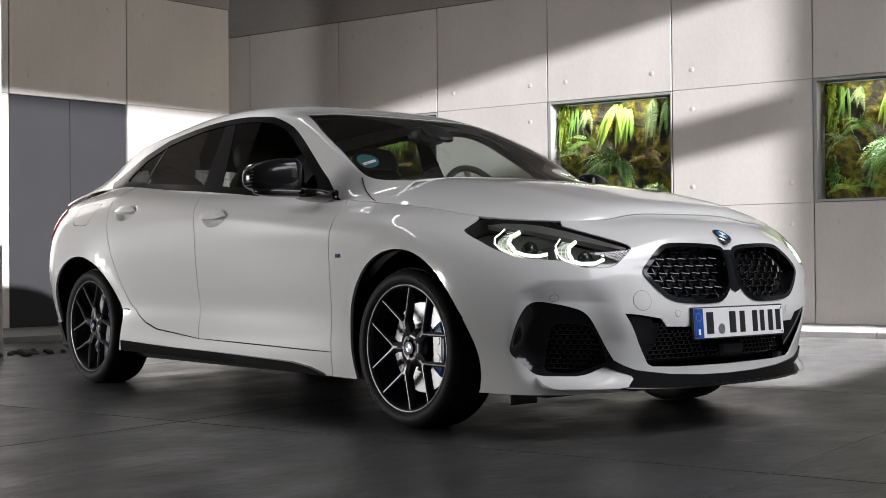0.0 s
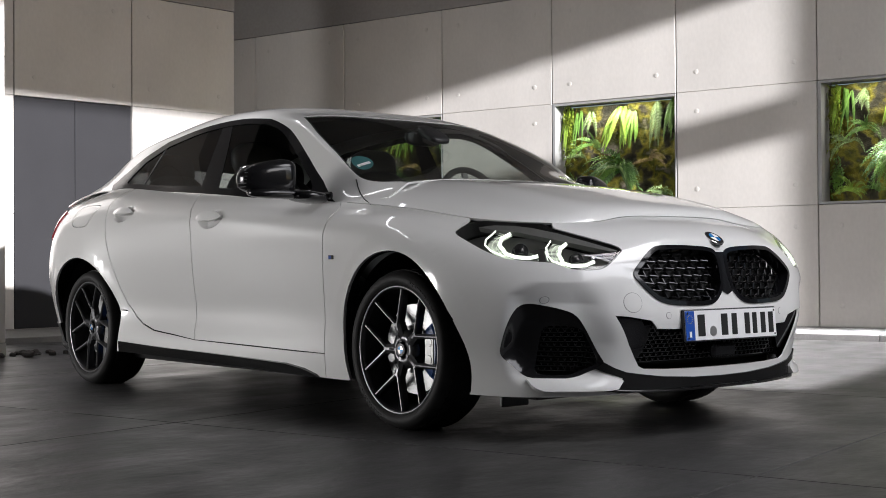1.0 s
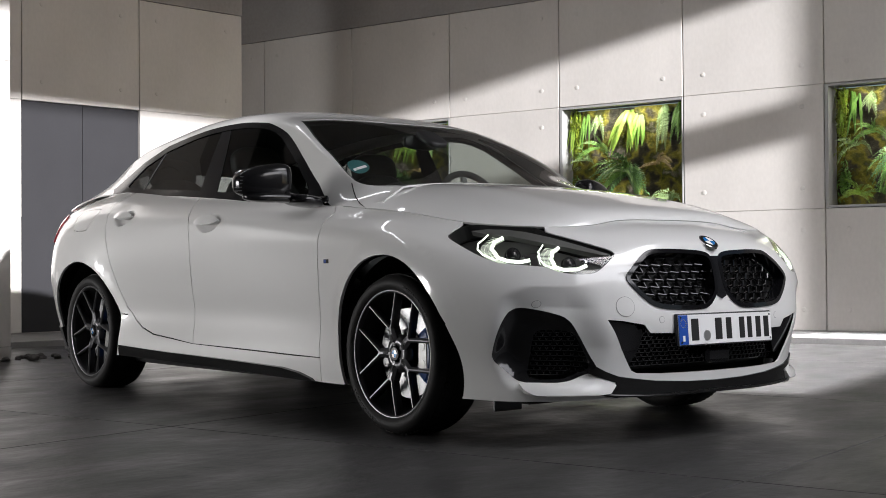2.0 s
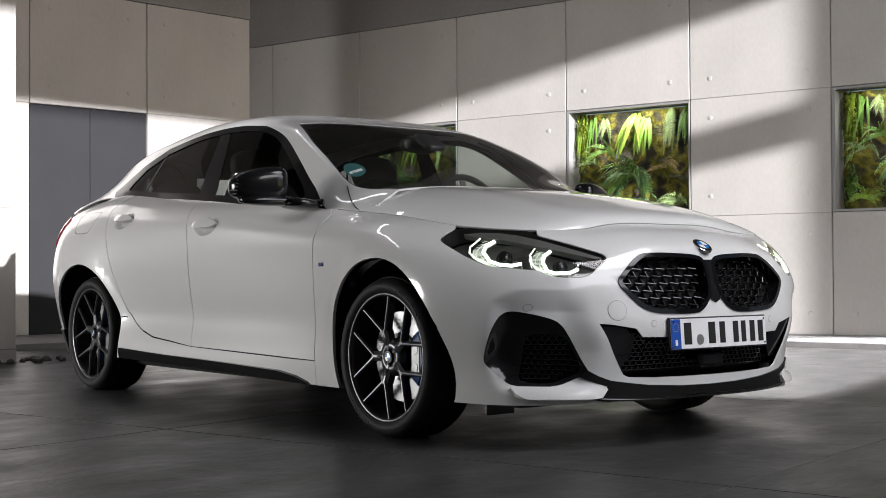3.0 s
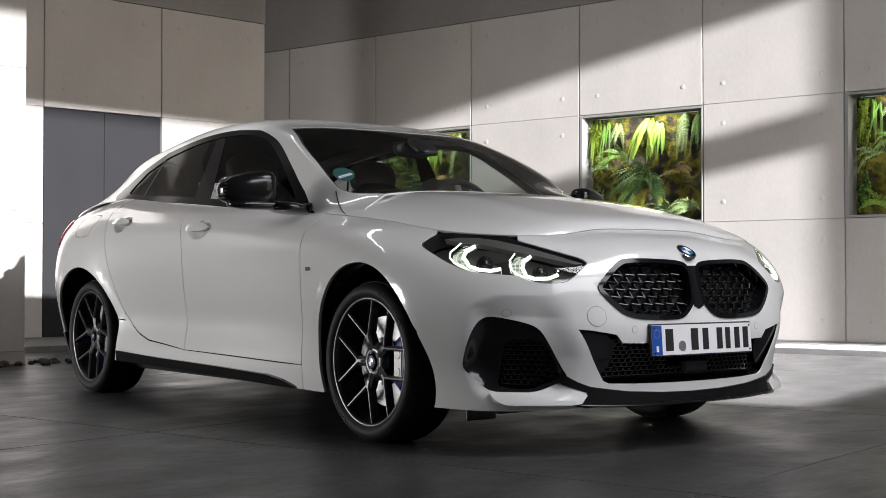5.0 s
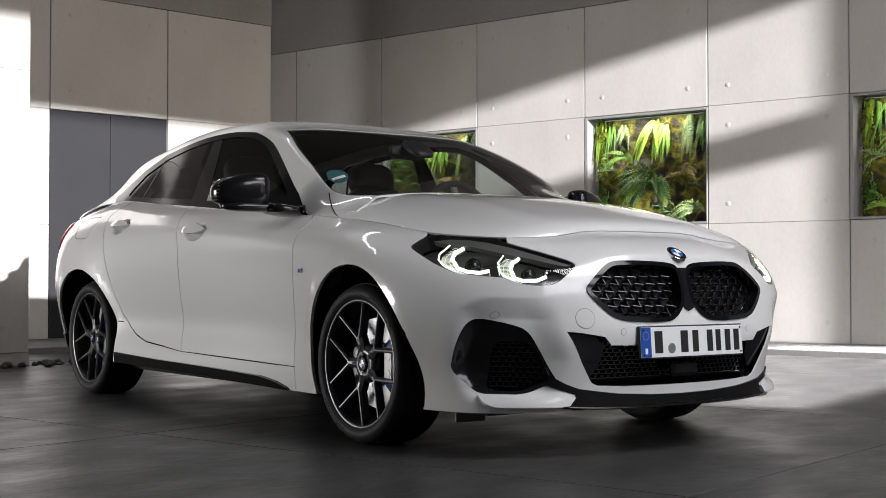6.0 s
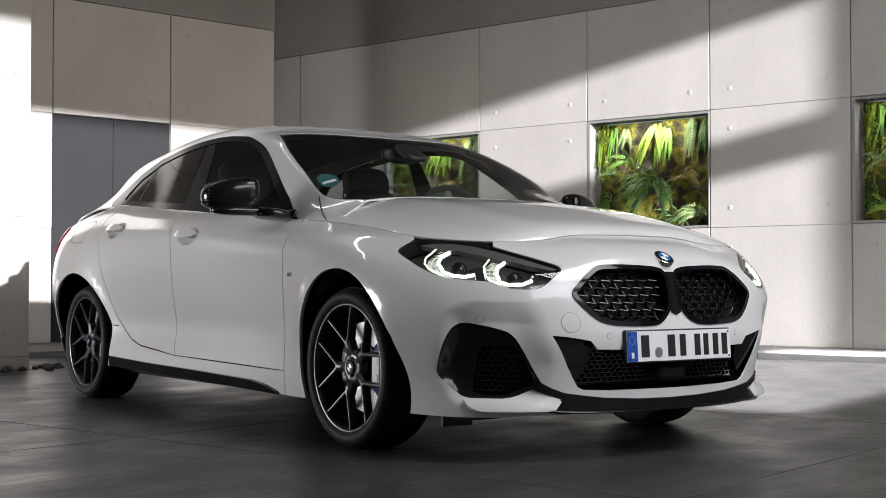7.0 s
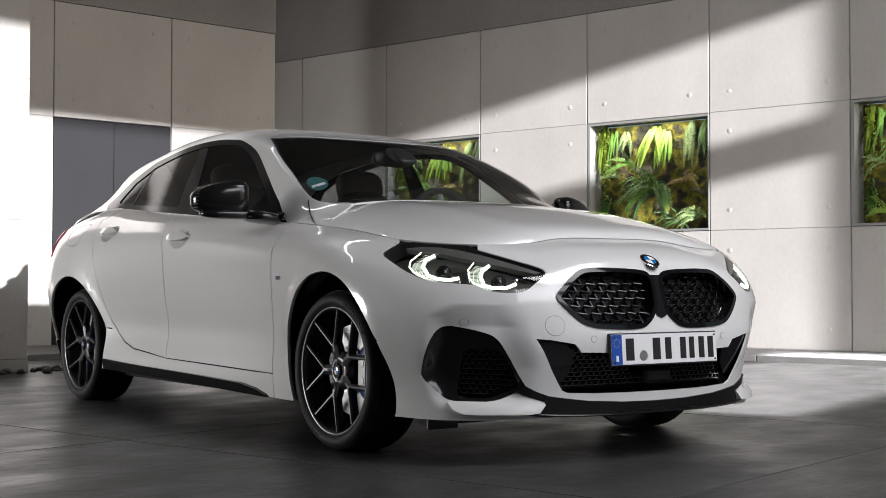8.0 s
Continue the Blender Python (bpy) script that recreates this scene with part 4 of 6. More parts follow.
for mir in (False, True):
    # kidney grille
    frame_k = mesh_part("grille", skin(lower_all, KD, [np.array(front(inset(rounded(KIDNEY, 2), 0.015)))], 0.014, off=-0.005, flange=0.045, mirror=mir), PIANO, car, "gloss black grille with a studded mesh")
    mesh_part("grille_back", skin(lower_all, KD, step=0.05, off=0.055, flange=0, mirror=mir), DARK, frame_k)
    bm = bmesh.new()
    kid = inset(rounded(KIDNEY, 2), 0.020)
    spots = [(y + (0.027 if r % 2 else 0.0), 0.492 + 0.0262 * r) for r in range(8) for y in np.arange(-0.44, 0.02, 0.054)]
    spots = [p for p in spots if inside(np.array([p]), kid)[0]]
    pp, nn = front_rows(spots, 0.026)
    for p, n in zip(pp, nn):
        m = facing(p, n)
        box(bm, (-0.017, -0.0020, -0.020), (0.017, 0.0020, 0.002), m @ pose(0, 0, 0, 0, -14, -11), 0.001)
        box(bm, (-0.0030, -0.012, -0.026), (0.0030, 0.012, -0.006), m @ pose(0.018, 0.010, 0, 0, 0, 24), 0.002)
        box(bm, (-0.010, -0.0013, -0.028), (0.010, 0.0013, -0.016), m @ pose(-0.012, -0.013, 0, 25, 0, 24), 0.0006)
    if mir:
        mirror_bm(bm)
    part("mesh_insert", bm, MESHBLACK, frame_k)["kind"] = "stuff"
    # side intake
    in_hole = rounded(INTAKE_MESH, 2, 0.12)

    rim_pts = dense(np.array(IN), 0.004)

    def sink(uv, ring=rim_pts):
        d = np.min(np.linalg.norm(uv[:, None] - ring[None], axis=-1), 1)
        return 0.002 + np.clip(d * 0.7, 0, 0.032)
    duct = mesh_part("air_intake", skin(lower_all, shrink(IN, 1.004), [in_hole], 0.010, off=sink, flange=0.05, mirror=mir), GLOSS, car, "gloss black air intake with a mesh")
    mesh_part("intake_back", skin(lower_all, shrink(IN, 0.98), step=0.05, off=0.085, flange=0, mirror=mir), DARK, duct)
    bm = bmesh.new()
    pol = inset(np.array(INTAKE_MESH), -0.006)
    spots = np.array([(u + (0.013 if r % 2 else 0), 0.070 + 0.0125 * r) for r in range(12) for u in np.arange(0.56, 0.84, 0.026)])
    pp, nn = with_normal(lower_all, *spots[inside(spots, pol)].T)
    pp = pp - nn * 0.040
    for p, n in zip(pp, nn):
        m = facing(p, n)
        box(bm, (-0.009, -0.0015, -0.01), (0.009, 0.0015, 0.0), m @ pose(0, -0.006, 0))
        box(bm, (-0.0014, -0.006, -0.01), (0.0014, 0.006, 0.0), m @ pose(0.0105, -0.001, 0, 0, 0, 25))
        box(bm, (-0.0014, -0.006, -0.01), (0.0014, 0.006, 0.0), m @ pose(-0.0105, -0.001, 0, 0, 0, -25))
    if mir:
        mirror_bm(bm)
    part("mesh_insert", bm, MESHBLACK, duct)["kind"] = "stuff"
    # gloss wedge in the mouth's corner
    wedge = front(rounded([(-0.512, 0.450), (-0.471, 0.446), (-0.390, 0.431), (-0.368, 0.406), (-0.372, 0.345), (-0.405, 0.300), (-0.424, 0.305)], 2, 0.12))
    wd = np.array(wedge)
    mesh_part("mouth_wedge", skin(lower_all, wd, step=0.016, off=lambda uv: 0.010 + 0.16 * np.clip(uv[:, 0].max() - uv[:, 0], 0, 0.2) , flange=0.02, mirror=mir), PIANO, car, "gloss black intake corner")
    # small round marks: sensors and towing cover
    for nm, y, z, r in (("parking_sensor", -0.314, 0.453, 0.0105), ("parking_sensor", -0.713, 0.512, 0.011), ("towing_cover", -0.455, 0.500, 0.033)):
        if nm == "towing_cover" and mir:
            continue
        p, n = at_front(y, z)
        ring_uv = np.array(front([(y + r * math.cos(a), z + r * math.sin(a)) for a in np.linspace(0, 2 * math.pi, 21)[:-1]]))
        mk = mesh_part(nm, skin(lower_all, ring_uv, step=0.012, off=-0.0018, flange=0.003, mirror=mir), PAINT, bumper)
        ring_o = ring_uv.mean(0) + (ring_uv - ring_uv.mean(0)) * (1.05 if r > 0.02 else 1.14)
        mesh_part("sensor_gap", skin(lower_all, ring_o, [ring_uv], 0.012, off=-0.0008, flange=0, mirror=mir), GAPGREY, bumper)
    # black blade between the intake and the lip
    blade = front([(-0.532, 0.298), (-0.500, 0.279), (-0.455, 0.262), (-0.416, 0.256), (-0.30, 0.241), (-0.15, 0.232), (0.0, 0.229), (0.0, 0.198), (-0.25, 0.196), (-0.46, 0.190), (-0.500, 0.196), (-0.490, 0.214), (-0.463, 0.241), (-0.555, 0.277)])
    mesh_part("lip_blade", skin(lower_all, blade, step=0.02, off=-0.006, flange=0.02, mirror=mir), LIPBLACK, car, "gloss black front lip")
    fin = rounded(FIN, 1, 0.12)
    mesh_part("bumper_fin", skin(lower_all, fin, step=0.012, off=lambda uv: -0.003 - 0.020 * np.clip((0.075 - uv[:, 1]) / 0.05, 0, 1), flange=0.025, mirror=mir), PAINT, bumper, "white lower fin")
    # ---- headlamp ----
    lamp = mesh_part("headlamp", skin(lower_all, HL, [shrink(HL, 0.985)], 0.02, off=0.004, flange=0.055, mirror=mir), SATIN, car, "headlamp with two lit angular daylight brackets")
    mesh_part("lamp_back", skin(lower_all, HL, step=0.03, off=0.070, flange=0, mirror=mir), BEZEL, lamp)
    mesh_part("lens", skin(lower_all, shrink(HL, 0.997), step=0.03, off=0.001, flange=0, mirror=mir), CLEAR, lamp).visible_shadow = False
    upper_strip = front([(-0.768, 0.770), (-0.735, 0.776), (-0.700, 0.773), (-0.664, 0.764), (-0.610, 0.745), (-0.533, 0.713), (-0.464, 0.683), (-0.486, 0.679), (-0.578, 0.706), (-0.665, 0.730), (-0.716, 0.750), (-0.753, 0.757)])
    mesh_part("upper_strip", skin(lower_all, upper_strip, step=0.02, off=0.007, flange=0.02, mirror=mir), STRIPGREY, lamp, "grey ribbed strip")
    LIGHTS = [([(-0.734, 0.738), (-0.763, 0.721), (-0.781, 0.697), (-0.784, 0.666), (-0.768, 0.654), (-0.742, 0.650), (-0.715, 0.657)], 0.0062),
              ([(-0.751, 0.751), (-0.792, 0.718), (-0.806, 0.698), (-0.808, 0.678), (-0.792, 0.658)], 0.0030),
              ([(-0.612, 0.701), (-0.642, 0.685), (-0.658, 0.660), (-0.657, 0.631), (-0.636, 0.622), (-0.593, 0.623), (-0.562, 0.636)], 0.0062),
              ([(-0.652, 0.711), (-0.681, 0.686), (-0.689, 0.657), (-0.685, 0.641), (-0.662, 0.626)], 0.0026)]
    reflector = front([(-0.723, 0.688), (-0.690, 0.698), (-0.668, 0.701), (-0.684, 0.680), (-0.690, 0.651), (-0.719, 0.648), (-0.712, 0.668)])
    mesh_part("reflector", skin(lower_all, reflector, step=0.012, off=0.022, flange=0.02, mirror=mir), CHROME, lamp, "bright lamp reflector")
    for line, r in LIGHTS:
        line = [(y + 0.002, z + 0.008) for y, z in line]
        lp = dense(np.array(line + line[-2:0:-1]), 0.012)
        lp = lp[: int(np.argmin(np.sum((lp - np.array(line[-1])) ** 2, 1))) + 1]
        pp, nn = front_rows(lp, 0.010)
        bm = bmesh.new()
        tube(bm, [tuple(v) for v in pp], r, 8)
        if mir:
            mirror_bm(bm)
        part("light_bar", bm, LAMP, lamp, "lit white bracket", smooth=True)
    # ribs between the double brackets
    for line_a, line_b in ((LIGHTS[1][0], LIGHTS[0][0][0:5]), (LIGHTS[3][0], LIGHTS[2][0][0:5])):
        bm = bmesh.new()
        def between(t, k):
            i = min(int(t), len(line_a) - 2)
            a = np.array(line_a[i]) + (t - i) * (np.array(line_a[i + 1]) - line_a[i])
            b = np.array(line_b[i]) + (t - i) * (np.array(line_b[i + 1]) - line_b[i])
            return a + (b - a) * k
        for k in range(23):
            t = k / 22 * (len(line_a) - 1)
            pp, nn = front_rows([between(t, 0.05), between(t, 0.95)], 0.014)
            tube(bm, [tuple(v) for v in pp], 0.0011, 5)
        for k in (0.33, 0.66):
            pp, nn = front_rows([between(t, k) for t in np.linspace(0.2, len(line_a) - 1.2, 9)], 0.013)
            tube(bm, [tuple(v) for v in pp], 0.0012, 5)
        if mir:
            mirror_bm(bm)
        part("light_ribs", bm, RIBGLOW, lamp)
    for y, z, r in ((-0.742, 0.698, 0.027), (-0.604, 0.662, 0.025), (-0.548, 0.670, 0.011)):
        p, n = at_front(y, z, 0.036)
        n = (n + Vector((1.2, 0, 0))).normalized()
        bm = bmesh.new()
        m = facing(p, n)
        disc(bm, r, 0.010, m, 24)
        bmesh.ops.create_uvsphere(bm, u_segments=20, v_segments=10, radius=r * 0.78, matrix=m @ Matrix.Translation((0, 0, -0.001)) @ Matrix.Diagonal((1, 1, 0.8, 1)))
        if mir:
            mirror_bm(bm)
        part("projector", bm, GLOSS if r > 0.02 else CHROME, lamp, smooth=True)

# mouth: mesh, radar box, number plate
mouth = mesh_part("lower_grille", skin(lower_all, MO, step=0.05, off=0.075, flange=0), DARK, car, "black lower grille with a honeycomb mesh")
bm = bmesh.new()
mo_poly = np.array(both(MOUTH))
spots = [(y + (0.0135 if r % 2 else 0), 0.288 + 0.0145 * r) for r in range(11) for y in np.arange(-0.44, 0.45, 0.027)]
spots = [p for p in spots if inside(np.array([p]), mo_poly)[0]]
pp, nn = front_rows([(-abs(y), z) for y, z in spots], 0.045)
for (y, z), p, n in zip(spots, pp, nn):
    if y > 0:
        p, n = p * (1, -1, 1), n * (1, -1, 1)
    m = facing(p, n)
    box(bm, (-0.010, -0.0015, -0.01), (0.010, 0.0015, 0.0), m @ pose(0, -0.006, 0))
    box(bm, (-0.0014, -0.006, -0.01), (0.0014, 0.006, 0.0), m @ pose(0.0118, -0.001, 0, 0, 0, 25))
    box(bm, (-0.0014, -0.006, -0.01), (0.0014, 0.006, 0.0), m @ pose(-0.0118, -0.001, 0, 0, 0, -25))
part("mesh_insert", bm, MESHBLACK, mouth)["kind"] = "stuff"
part("radar_cover", block((3.500, -0.066, 0.292), (3.530, 0.066, 0.345), None, 0.012), GLOSS, mouth)
mesh_part("grille_bridge", skin(lower_all, np.array([tuple(v) for v in front([(-0.024, 0.672), (-0.024, 0.530), (0.0, 0.520)])] + [tuple(v * flip) for v in front([(0.0, 0.520), (-0.024, 0.530), (-0.024, 0.672)])][1:]), step=0.012, off=-0.004, flange=0.02), GLOSS, car, "gloss black bridge between the grilles")

PLATE = Matrix.Translation((3.556, 0, 0.4145)) @ Matrix.Rotation(radians(90), 4, "Z") @ Matrix.Rotation(radians(90 - 4), 4, "X")
plate = mesh_part("number_plate", bpy.data.meshes.new("number_plate"), None, car, "white number plate with a blue band")
bm = block((-0.262, -0.057, -0.010), (0.262, 0.057, 0.004), PLATE, 0.004)
bm.to_mesh(plate.data)
bm.free()
plate.data.materials.append(SATIN)
part("plate_face", block((-0.257, -0.052, 0.004), (0.257, 0.052, 0.006), PLATE, 0.0015), WHITE, plate)
part("blue_band", block((-0.256, -0.051, 0.0055), (-0.208, 0.051, 0.0068), PLATE), EUBLUE, plate)
part("band_bar", block((-0.238, -0.040, 0.0065), (-0.226, -0.020, 0.0074), PLATE), WHITE, plate)
bm = bmesh.new()
for k in range(12):
    a = k * math.pi / 6
    disc(bm, 0.0016, 0.0006, PLATE @ Matrix.Translation((-0.232 + 0.014 * math.cos(a), 0.022 + 0.014 * math.sin(a), 0.0070)), 6)
part("band_ring", bm, material("plate_yellow", (0.6, 0.45, 0.05), 0.4), plate)
for x0, x1 in ((-0.198, -0.144), (-0.069, -0.018), (-0.008, 0.034), (0.066, 0.107), (0.112, 0.148), (0.160, 0.199), (0.206, 0.246)):
    c, wd_ = (x0 + x1) / 2, (x1 - x0)
    part("plate_bar", block((c - wd_ * 0.36, -0.038, 0.0058), (c + wd_ * 0.36, 0.038, 0.0075), PLATE, 0.0008), INK, plate)
bm = bmesh.new()
disc(bm, 0.0185, 0.0008, PLATE @ Matrix.Translation((-0.108, -0.022, 0.0068)))
part("plate_seal", bm, SILVER, plate)
for x, y in ((-0.245, 0.043), (-0.245, -0.043), (0.245, 0.043), (0.245, -0.043)):
    bm = bmesh.new()
    disc(bm, 0.004, 0.002, PLATE @ Matrix.Translation((x, y, 0.007)), 10)
    part("plate_screw", bm, CHROME, plate)

# round emblem
pe, ne = at_front(-0.0001, 0.722)
ne = (ne + Vector((0, 0, 0.3))).normalized()
EMB = facing(pe + ne * 0.001, ne)
bm = bmesh.new()
disc(bm, 0.0385, 0.004, EMB, 36)
emblem = part("emblem", bm, CHROME, car, "round blue and white emblem with a black ring", smooth=False)
bm = bmesh.new()
disc(bm, 0.0365, 0.0045, EMB, 36)
part("emblem_ring", bm, GLOSS, emblem)
for q4 in range(4):
    bm = bmesh.new()
    c = bm.verts.new(EMB @ Vector((0, 0, 0.0060)))
    vs = [bm.verts.new(EMB @ Vector((0.0235 * math.cos(a), 0.0235 * math.sin(a), 0.0056))) for a in np.linspace(q4 * math.pi / 2, (q4 + 1) * math.pi / 2, 9)]
    for a, b in zip(vs, vs[1:]):
        bm.faces.new((c, a, b))
    part("emblem_field", bm, LOGOBLUE if q4 % 2 == 1 else WHITE, emblem)

# front splitter, underbody and wheel housings
bm = bmesh.new()
qs = np.linspace(-0.60, 0.60, 41)
edge_pts = lower_all(qs, np.zeros(41))
rows = []
for grow, z in ((-0.12, 0.190), (0.006, 0.195), (0.017, 0.192), (0.017, 0.186), (-0.12, 0.176)):
    ring = []
    for p, q in zip(edge_pts, qs):
        d = Vector((1.0, 0.55 * p[1] / 0.5 * (1 if abs(p[1]) > 0.2 else 0.3), 0)).normalized()
        fade = 1 - 0.6 * (abs(q) / 0.6) ** 6
        ring.append(bm.verts.new((p[0] + d.x * grow * fade, p[1] + d.y * grow * fade, z + 0.018 * (abs(q) / 0.6) ** 4)))
    rows.append(ring)
for a, b in zip(rows, rows[1:]):
    for k in range(40):
        bm.faces.new((a[k], b[k], b[k + 1], a[k + 1]))
part("front_splitter", bm, LIPBLACK, car, "gloss black front splitter", smooth=True)
part("underbody", block((-0.62, -0.70, 0.165), (3.28, 0.70, 0.26), None, 0.03), DARK, car)
for s in (-1, 1):
    part("air_deflector", block((3.085, s * 0.63 - 0.065, 0.130), (3.10, s * 0.63 + 0.065, 0.21), None, 0.004), SATIN, car, "black rubber flap ahead of the wheel")


def housing(cx, cz, r, s):
    bm = bmesh.new()
    rows = []
    for y in (0.80, 0.45):
        rows.append([bm.verts.new((cx + (r + (0.004 if y > 0.7 else 0.03)) * math.cos(a), s * y, cz + (r + (0.004 if y > 0.7 else 0.03)) * math.sin(a))) for a in np.linspace(radians(-6), radians(186), 40)])
    for k in range(39):
        bm.faces.new((rows[0][k], rows[0][k + 1], rows[1][k + 1], rows[1][k]))
    bm.faces.new(rows[1])
    part("wheel_housing", bm, DARK, car)


for s in (-1, 1):
    housing(*ARCH_F, s)
    housing(*ARCH_R, s)

# black side skirts
for mir in (False, True):
    sk = [tuple(p) for p in side([(0.40, 0.262), (0.906, 0.248), (1.476, 0.240), (1.90, 0.230), (2.03, 0.216), (2.12, 0.196)])] + [tuple(p) for p in along_sill(2.14, 0.40)]
    skirt = mesh_part("side_skirt", skin(lower_all, np.array(sk), step=0.02, off=lambda uv: -0.016 + 0.10 * np.clip(0.04 - uv[:, 1], 0, 0.04), flange=0.03, mirror=mir), LIPBLACK, car, "gloss black side skirt")
    rb = [tuple(p) for p in side([(-0.352, 0.33), (-0.45, 0.325)])] + [(q, 1.0 * WS) for q in np.linspace(q_low(-0.5), Q_END, 14)] + [(q, 0.0) for q in np.linspace(Q_END, q_low(-0.33), 16)]
    mesh_part("rear_valance", skin(lower_all, np.array(rb), step=0.03, off=-0.006, flange=0.03, mirror=mir), SATIN, car, "black rear valance")
    # tail lamp and boot spoiler
    qa, qb = q_low(-0.50, 5.6), Q_END - 0.40
    tl = [(qa - 0.17, 6.15 * WS), (qa + 0.06, 6.6 * WS), (qb, 6.4 * WS), (qb, 5.3 * WS), (qa + 0.10, 4.5 * WS), (qa - 0.05, 4.6 * WS)]
    mesh_part("tail_lamp", skin(lower_all, rounded(tl, 2, 0.15), step=0.02, off=-0.008, flange=0.02, mirror=mir), REDLENS, car, "red tail lamp")
    p, n = at_side(2.269, 0.666, -0.001)
    m = facing(p, n)
    bm = block((-0.021, -0.008, 0), (0.021, 0.008, 0.003), m, 0.001)
    if mir:
        mirror_bm(bm)
    part("wing_badge", bm, CHROME, car, "small chrome badge")
    bm = bmesh.new()
    for k in range(3):
        box(bm, (-0.018 + 0.007 * k, -0.006, 0.003), (-0.013 + 0.007 * k, 0.006, 0.0035), m)
    if mir:
        mirror_bm(bm)
    part("badge_bar", bm, EUBLUE, car)
bm = bmesh.new()
rows = []
for x, dz in ((-0.70, 0.006), (-0.80, 0.030), (-0.87, 0.052), (-0.875, 0.045), (-0.80, 0.0)):
    ys = np.linspace(-0.40, 0.40, 23)
    rows.append([bm.verts.new((x + 0.10 * (abs(y) / 0.40) ** 2.5, y, 1.008 + dz * 0.7 * (1 - 0.85 * (abs(y) / 0.40) ** 3))) for y in ys])
for a, b in zip(rows, rows[1:]):
    for k in range(22):
        bm.faces.new((a[k], a[k + 1], b[k + 1], b[k]))
part("boot_spoiler", bm, GLOSS, car, "gloss black boot spoiler", smooth=True)


# ---- wheels ----
def lathe(bm, rows, seg=64):
    """Rows of (radius, y) turned about the y axis."""
    rings = [[bm.verts.new((r * math.cos(2 * math.pi * k / seg), y, r * math.sin(2 * math.pi * k / seg))) for k in range(seg)] for r, y in rows]
    for a, b in zip(rings, rings[1:]):
        for k in range(seg):
            bm.faces.new((a[k], b[k], b[(k + 1) % seg], a[(k + 1) % seg]))


def spoke_bar(bm, a, b, wa, wb, ya, yb, depth):
    """A tapered spoke with a raised spine from point a to b of the wheel's face (x, z)."""
    a, b = Vector((a[0], 0, a[1])), Vector((b[0], 0, b[1]))
    d = (b - a).normalized()
    s = Vector((0, -1, 0)).cross(d)
    ends = []
    for p, wd2, y in ((a, wa, ya), (b, wb, yb)):
        ends.append([bm.verts.new(p + s * k * wd2 + Vector((0, y + dy, 0))) for k, dy in ((-1, depth), (-1, 0.007), (-0.25, 0), (0.25, 0), (1, 0.007), (1, depth))])
    for k in range(6):
        bm.faces.new((ends[0][k], ends[0][(k + 1) % 6], ends[1][(k + 1) % 6], ends[1][k]))
    bm.faces.new(ends[0])
    bm.faces.new(ends[1][::-1])


